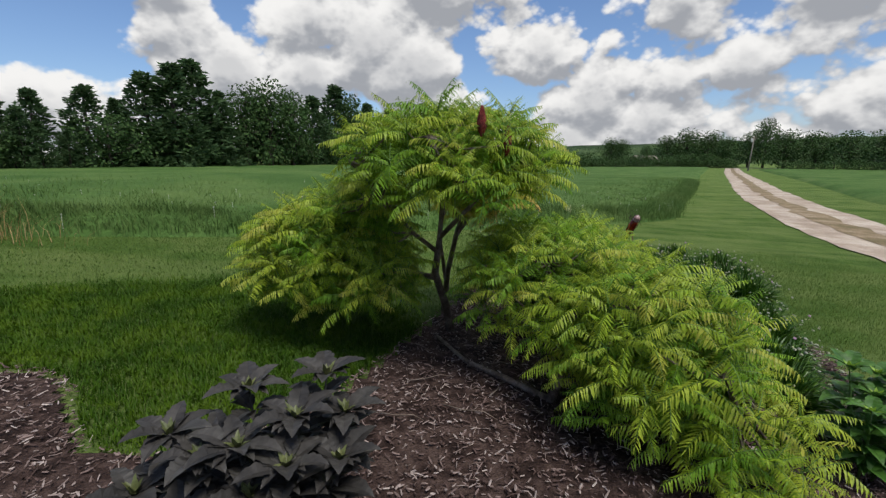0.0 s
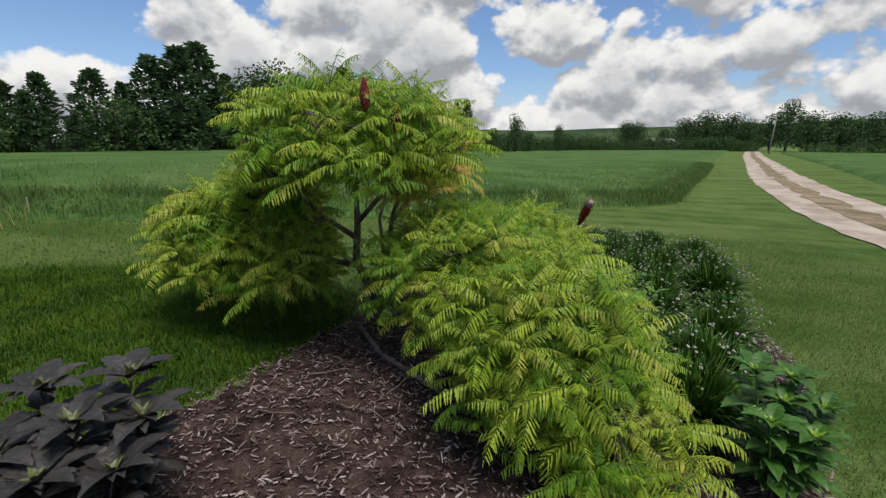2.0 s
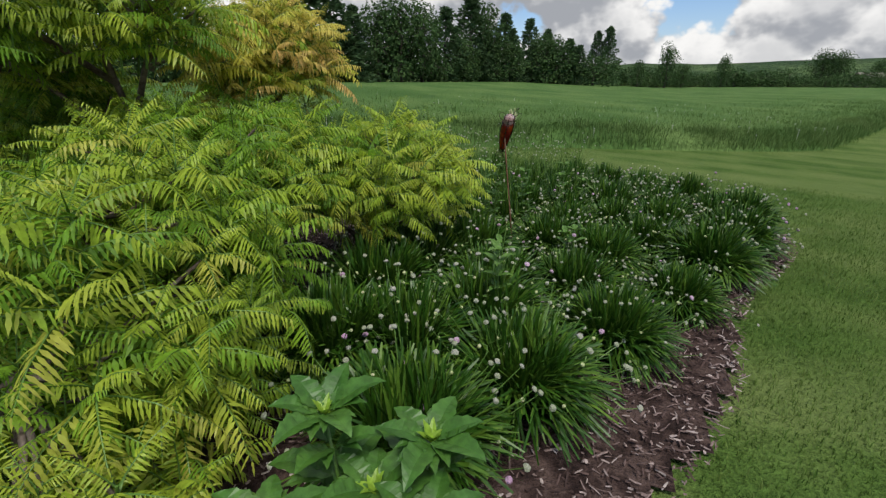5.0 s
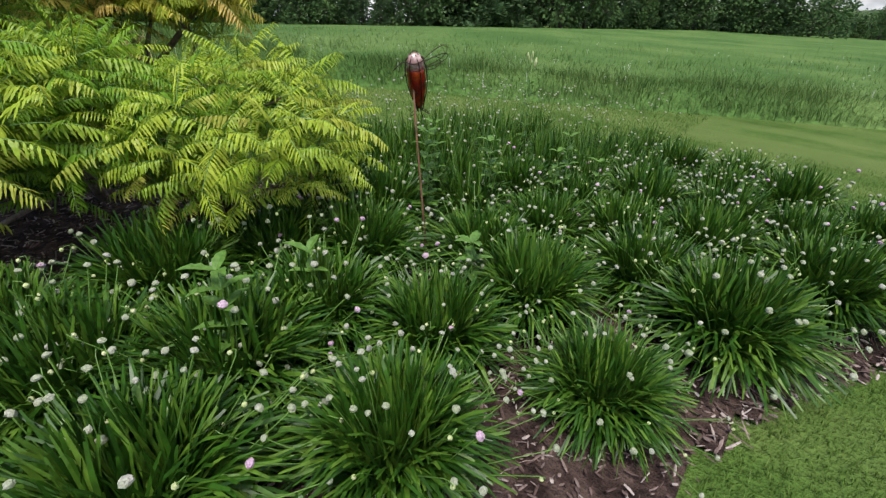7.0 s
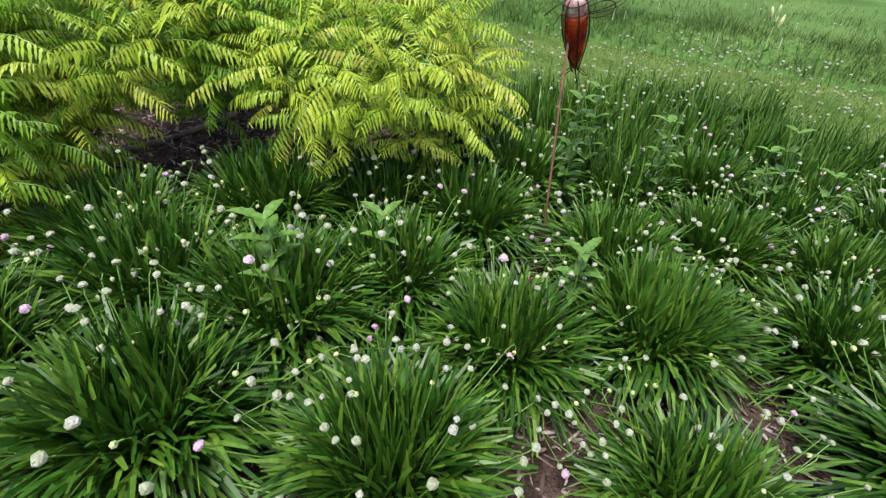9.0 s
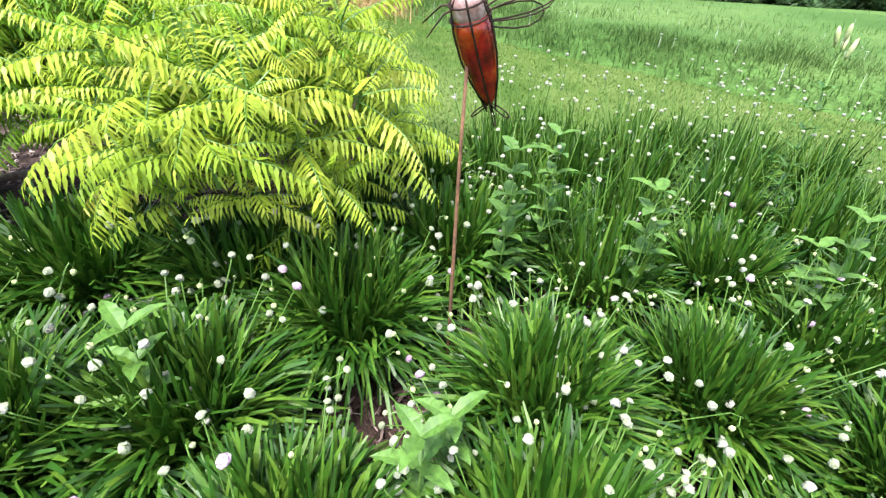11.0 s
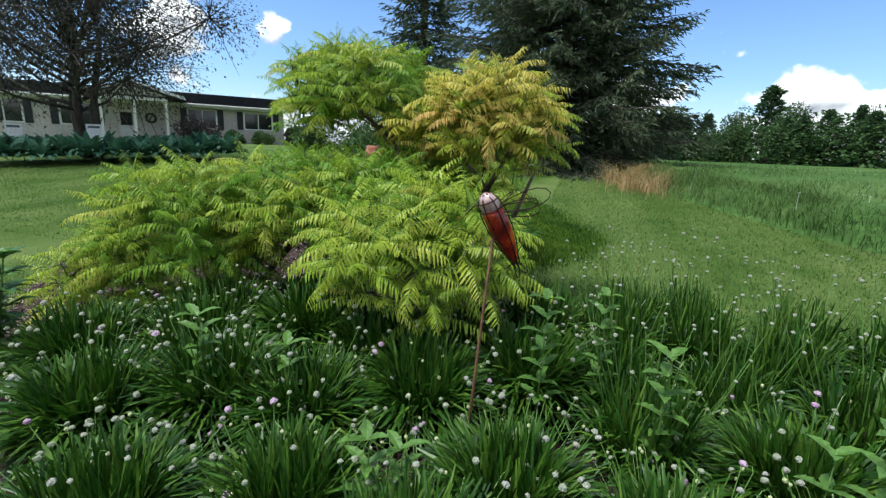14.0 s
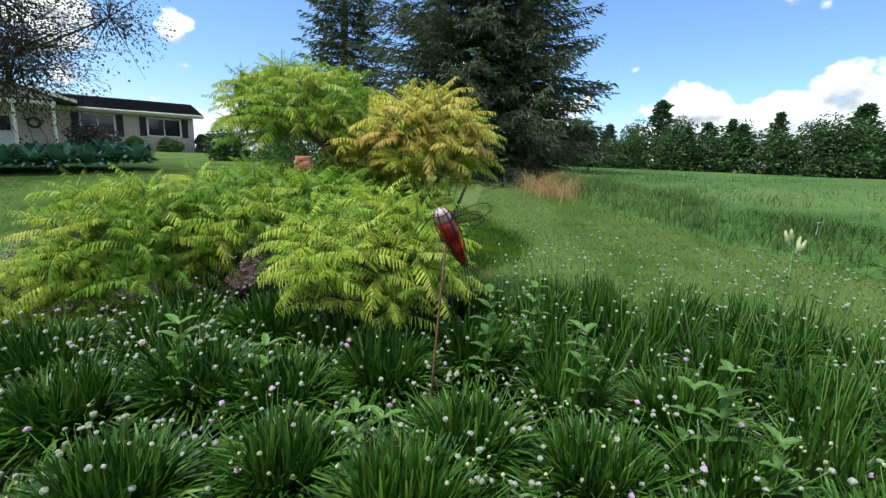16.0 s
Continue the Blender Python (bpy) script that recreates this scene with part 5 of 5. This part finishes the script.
    s = Shape().loft([[(-o, o, H + 0.02), (L + o, o, H + 0.02), (L + o, o, H + 0.16), (-o, o, H + 0.16)], [(-o, -D / 2, H + rise), (L + o, -D / 2, H + rise), (L + o, -D / 2, H + rise + 0.14), (-o, -D / 2, H + rise + 0.14)], [(-o, -D - o, H + 0.02), (L + o, -D - o, H + 0.02), (L + o, -D - o, H + 0.16), (-o, -D - o, H + 0.16)]])
    roof = part("roof", s.mesh("roof", SHINGLE), root)
    for k in range(17):
        t = (k + 0.5) / 17
        yy, zz = o - (o + D / 2) * t, H + 0.165 + (rise - 0.02) * t
        part("shingle_course", Shape().box(-o, yy - 0.14, zz, L + o, yy + 0.14, zz + 0.012).mesh("course", SHINGLE), roof)
    part("fascia", Shape().box(-o, o + 0.003, H - 0.02, L + o, o + 0.05, H + 0.17, 0, 0.01).mesh("fascia", TRIM), root)
    part("gutter", Shape().box(-o, o + 0.055, H + 0.05, L + o, o + 0.17, H + 0.16, 0, 0.02).mesh("gutter", TRIM), root)
    part("soffit", Shape().box(-o, 0.03, H - 0.06, L + o, o, H - 0.025).mesh("soffit", TRIM), root)
    for x in (0.005, L - 0.005):
        part("gable", Shape().loft([[(x - 0.1, -D, H), (x + 0.1, -D, H), (x + 0.1, 0, H), (x - 0.1, 0, H)], [(x - 0.1, -D / 2 - 0.1, H + rise - 0.1), (x + 0.1, -D / 2 - 0.1, H + rise - 0.1), (x + 0.1, -D / 2 + 0.1, H + rise - 0.1), (x - 0.1, -D / 2 + 0.1, H + rise - 0.1)]]).mesh("gable", SIDING), root)
    # gabled porch
    p0, p1, out = 7.55, 11.3, 2.6
    mid, pr = (p0 + p1) / 2, 1.0
    s = Shape().loft([[(p0 - 1.0, -3, H + 0.2), (p0 - 1.0, out + 0.4, H + 0.2), (p0 - 1.0, out + 0.4, H + 0.34), (p0 - 1.0, -3, H + 0.34)], [(mid, -3, H + pr), (mid, out + 0.4, H + pr), (mid, out + 0.4, H + pr + 0.14), (mid, -3, H + pr + 0.14)], [(p1 + 1.0, -3, H + 0.2), (p1 + 1.0, out + 0.4, H + 0.2), (p1 + 1.0, out + 0.4, H + 0.34), (p1 + 1.0, -3, H + 0.34)]])
    part("porch_roof", s.mesh("porch_roof", SHINGLE), root)
    for a, b in (((p0 - 1.0, H + 0.18), (mid, H + pr - 0.02)), ((mid, H + pr - 0.02), (p1 + 1.0, H + 0.18))):
        s = Shape().add([(a[0], out + 0.41, a[1]), (b[0], out + 0.41, b[1]), (b[0], out + 0.41, b[1] + 0.18), (a[0], out + 0.41, a[1] + 0.18), (a[0], out + 0.45, a[1]), (b[0], out + 0.45, b[1]), (b[0], out + 0.45, b[1] + 0.18), (a[0], out + 0.45, a[1] + 0.18)], [(4, 5, 6, 7), (3, 2, 1, 0), (0, 1, 5, 4), (2, 3, 7, 6)])
        part("bargeboard", s.mesh("bargeboard", TRIM), root)
    part("porch_gable", Shape().add([(p0, out + 0.2, H + 0.3), (p1, out + 0.2, H + 0.3), (mid, out + 0.2, H + pr), (p0, out + 0.1, H + 0.3), (p1, out + 0.1, H + 0.3), (mid, out + 0.1, H + pr)], [(0, 1, 2), (5, 4, 3), (0, 3, 4, 1)]).mesh("porch_gable", SIDING), root)
    part("porch_beam", Shape().box(p0, out - 0.1, H + 0.02, p1, out + 0.1, H + 0.22, 0, 0.015).mesh("beam", TRIM), root)
    part("porch_floor", Shape().box(p0, 0.03, -0.5, p1, out + 0.3, -0.05, 0, 0.02).mesh("porch_floor", WOODPOLE), root)
    for x in (p0 + 0.15, mid, p1 - 0.15):
        part("porch_post", Shape().box(x - 0.07, out - 0.07, -0.06, x + 0.07, out + 0.07, H + 0.03, 0, 0.012).mesh("post", TRIM), root)


house()


def bush(name, x, y, w, h, mat, label, seed, tufts=4200, size=0.11):
    wood, crown = leafy_meshes(h, w / 2, seed, tufts, size, mat, 0.0, 9, 2)
    tree(name, x, y, (wood, crown), 1.0, 0, label, "shrub")


def on_front(u, out):
    c, far = Vector((-26.2, -17.0)), Vector((-20.5, -22.6))
    d = (far - c).normalized()
    p = c + d * u + Vector((-d.y, d.x)) * out
    return p.x, p.y


bush("smoke_bush", *on_front(6.0, 2.2), 3.2, 1.7, SHRUBRED, "rounded dark purple shrub in front of the house", 101)
bush("foundation_shrub", *on_front(3.7, 1.2), 1.6, 0.9, SHRUB, "low clipped green shrub under the window", 102)
bush("foundation_shrub", *on_front(1.8, 1.3), 2.0, 0.8, SHRUB, "low spreading green shrub under the window", 103)
bush("foundation_shrub", *on_front(-0.4, 0.9), 1.3, 1.5, SHRUBRED, "dark upright shrub at the corner of the house", 104)
bush("garden_shrub", -17.5, -9.0, 2.6, 1.6, SHRUB, "leafy green shrub beside the lawn", 105)
bush("garden_shrub", -19.5, -7.0, 4.0, 1.6, SHRUB, "leafy green shrub beside the lawn", 107)
bush("garden_shrub", -15.5, -3.6, 4.2, 1.7, SHRUB, "leafy green shrub beside the lawn", 106)


def hosta_bed():
    rng = random.Random(110)
    k = 0
    mesh_stock = []
    for v in range(4):
        s = Shape()
        for j in range(52):
            q, f = j * 2.399, rng.random() ** 0.7
            el = 1.25 - 1.0 * f
            r = 0.1 + 0.1 * f
            broad_leaf(s, (0.06 * math.cos(q), 0.06 * math.sin(q), 0.15), (math.cos(q) * math.cos(el), math.sin(q) * math.cos(el), math.sin(el)), 0.40 * rng.uniform(0.75, 1.2), 0.085, 1.1, 0, 3)
        mesh_stock.append(s.mesh("hosta_leaves", HOSTA))
    for i in range(11):
        for j in range(4):
            f = i / 10
            x, y = -3.6 - 4.9 * f + rng.uniform(-0.15, 0.15) - 0.5 * j, -10.6 + 4.1 * f - 0.5 * j + rng.uniform(-0.15, 0.15)
            root = thing("hosta", (x, y, gz(x, y)), "large blue-green hosta at the edge of the lawn", "plant", "hostas along the bed")
            part("foliage", rng.choice(mesh_stock), root, Matrix.Rotation(rng.uniform(0, 6.3), 4, "Z") @ Matrix.Diagonal((1.4, 1.4, rng.uniform(1.6, 2.1), 1)))


hosta_bed()


def yard_sign(x, y, turn):
    root = thing("yard_sign", Matrix.Translation((x, y, gz(x, y))) @ Matrix.Rotation(turn, 4, "Z") @ Matrix.Scale(0.8, 4), "small white sign on wire legs among the hostas", "sign", "white yard signs")
    part("board", Shape().box(-0.26, -0.01, 0.75, 0.26, 0.01, 1.5, 0, 0.004).mesh("board", SIGN), root)
    part("print", Shape().box(-0.20, 0.012, 1.34, 0.20, 0.016, 1.43).mesh("print", SIGNINK), root, None, "dark band of print")
    for q in (-0.18, 0.18):
        part("leg", Shape().tube([(q, 0, -0.1), (q, 0, 0.76)], 0.012, 6).mesh("leg", IRON, False), root)


yard_sign(-6.29, -9.85, -0.9)
yard_sign(-4.87, -11.26, -0.9)


def urn():
    x, y = -4.0, 1.3
    s = Shape().lathe([(0.20, 0), (0.22, 0.04), (0.17, 0.1), (0.13, 0.3), (0.15, 0.45), (0.24, 0.62), (0.29, 0.85), (0.27, 1.0), (0.22, 1.08), (0.24, 1.13), (0.20, 1.14), (0.16, 1.02)], 24)
    ob = new("urn", s.mesh("urn", CLAY, False))
    ob.matrix_world = Matrix.Translation((x, y, gz(x, y))) @ Matrix.Diagonal((0.72, 0.72, 0.85, 1))
    tagged(ob, "weathered terracotta urn standing behind the sumacs", "urn")


urn()


def leafy_patch():
    """Green perennials between the sumacs and the lawn."""
    rng = random.Random(120)
    for k, (x, y, h) in enumerate(((0.35, 4.75, 0.8), (0.1, 4.4, 0.8))):
        root = thing("perennial", (x, y, gz(x, y)), "clump of green leafy perennials behind the sumacs", "plant", "green perennials")
        s = Shape()
        for j in range(70):
            q, f = j * 2.399, rng.random() ** 0.5
            p = Vector((0.4 * f * math.cos(q), 0.4 * f * math.sin(q), h * (1 - 0.5 * f * f) * rng.uniform(0.6, 1.0)))
            broad_leaf(s, p, (math.cos(q), math.sin(q), 0.3), 0.14, 0.03, 1.0, 0, 3)
        part("foliage", s.mesh("foliage", GREENLEAF), root)
        for j in range(9):
            q = j * 0.7
            part("stem", Shape().tube([(0, 0, 0), (0.15 * math.cos(q), 0.15 * math.sin(q), h * 0.5), (0.28 * math.cos(q), 0.28 * math.sin(q), h * 0.85)], [0.006, 0.005, 0.003], 4).mesh("stem", SCAPE, False), root)


def dry_grass():
    rng = np.random.default_rng(131)
    n = 5200
    x, y = rng.normal(-8.3, 0.95, n), rng.normal(7.05, 0.38, n)
    h = 0.10 + 0.55 * np.clip(np.array([noise.noise((p * 1.7, q * 1.7, 5)) for p, q in zip(x, y)]) + 0.45, 0, 1)
    tagged(new("dry_grass", blades("dry_grass", x, y, ground_at(x, y), h, 0.009, 1.0, STRAW, 132)), "patch of dry straw-coloured grass at the spruce", "dry grass", kind="stuff")
    n = 1600
    x, y = rng.normal(-8.6, 0.8, n), rng.normal(7.5, 0.3, n)
    tagged(new("rough_grass", blades("rough_grass", x, y, ground_at(x, y), 0.45, 0.010, 0.7, CROP_BLADE, 134)), "rough green grass behind the dry patch", "grass", kind="stuff")
    n = 700
    x, y = rng.normal(-3.95, 0.2, n), rng.normal(9.3, 0.15, n)
    tagged(new("field_tuft", blades("field_tuft", x, y, ground_at(x, y), 0.5, 0.012, 0.6, CROP_BLADE, 133)), "taller green tuft at the edge of the field", "grass tuft", kind="stuff")


leafy_patch()
dry_grass()
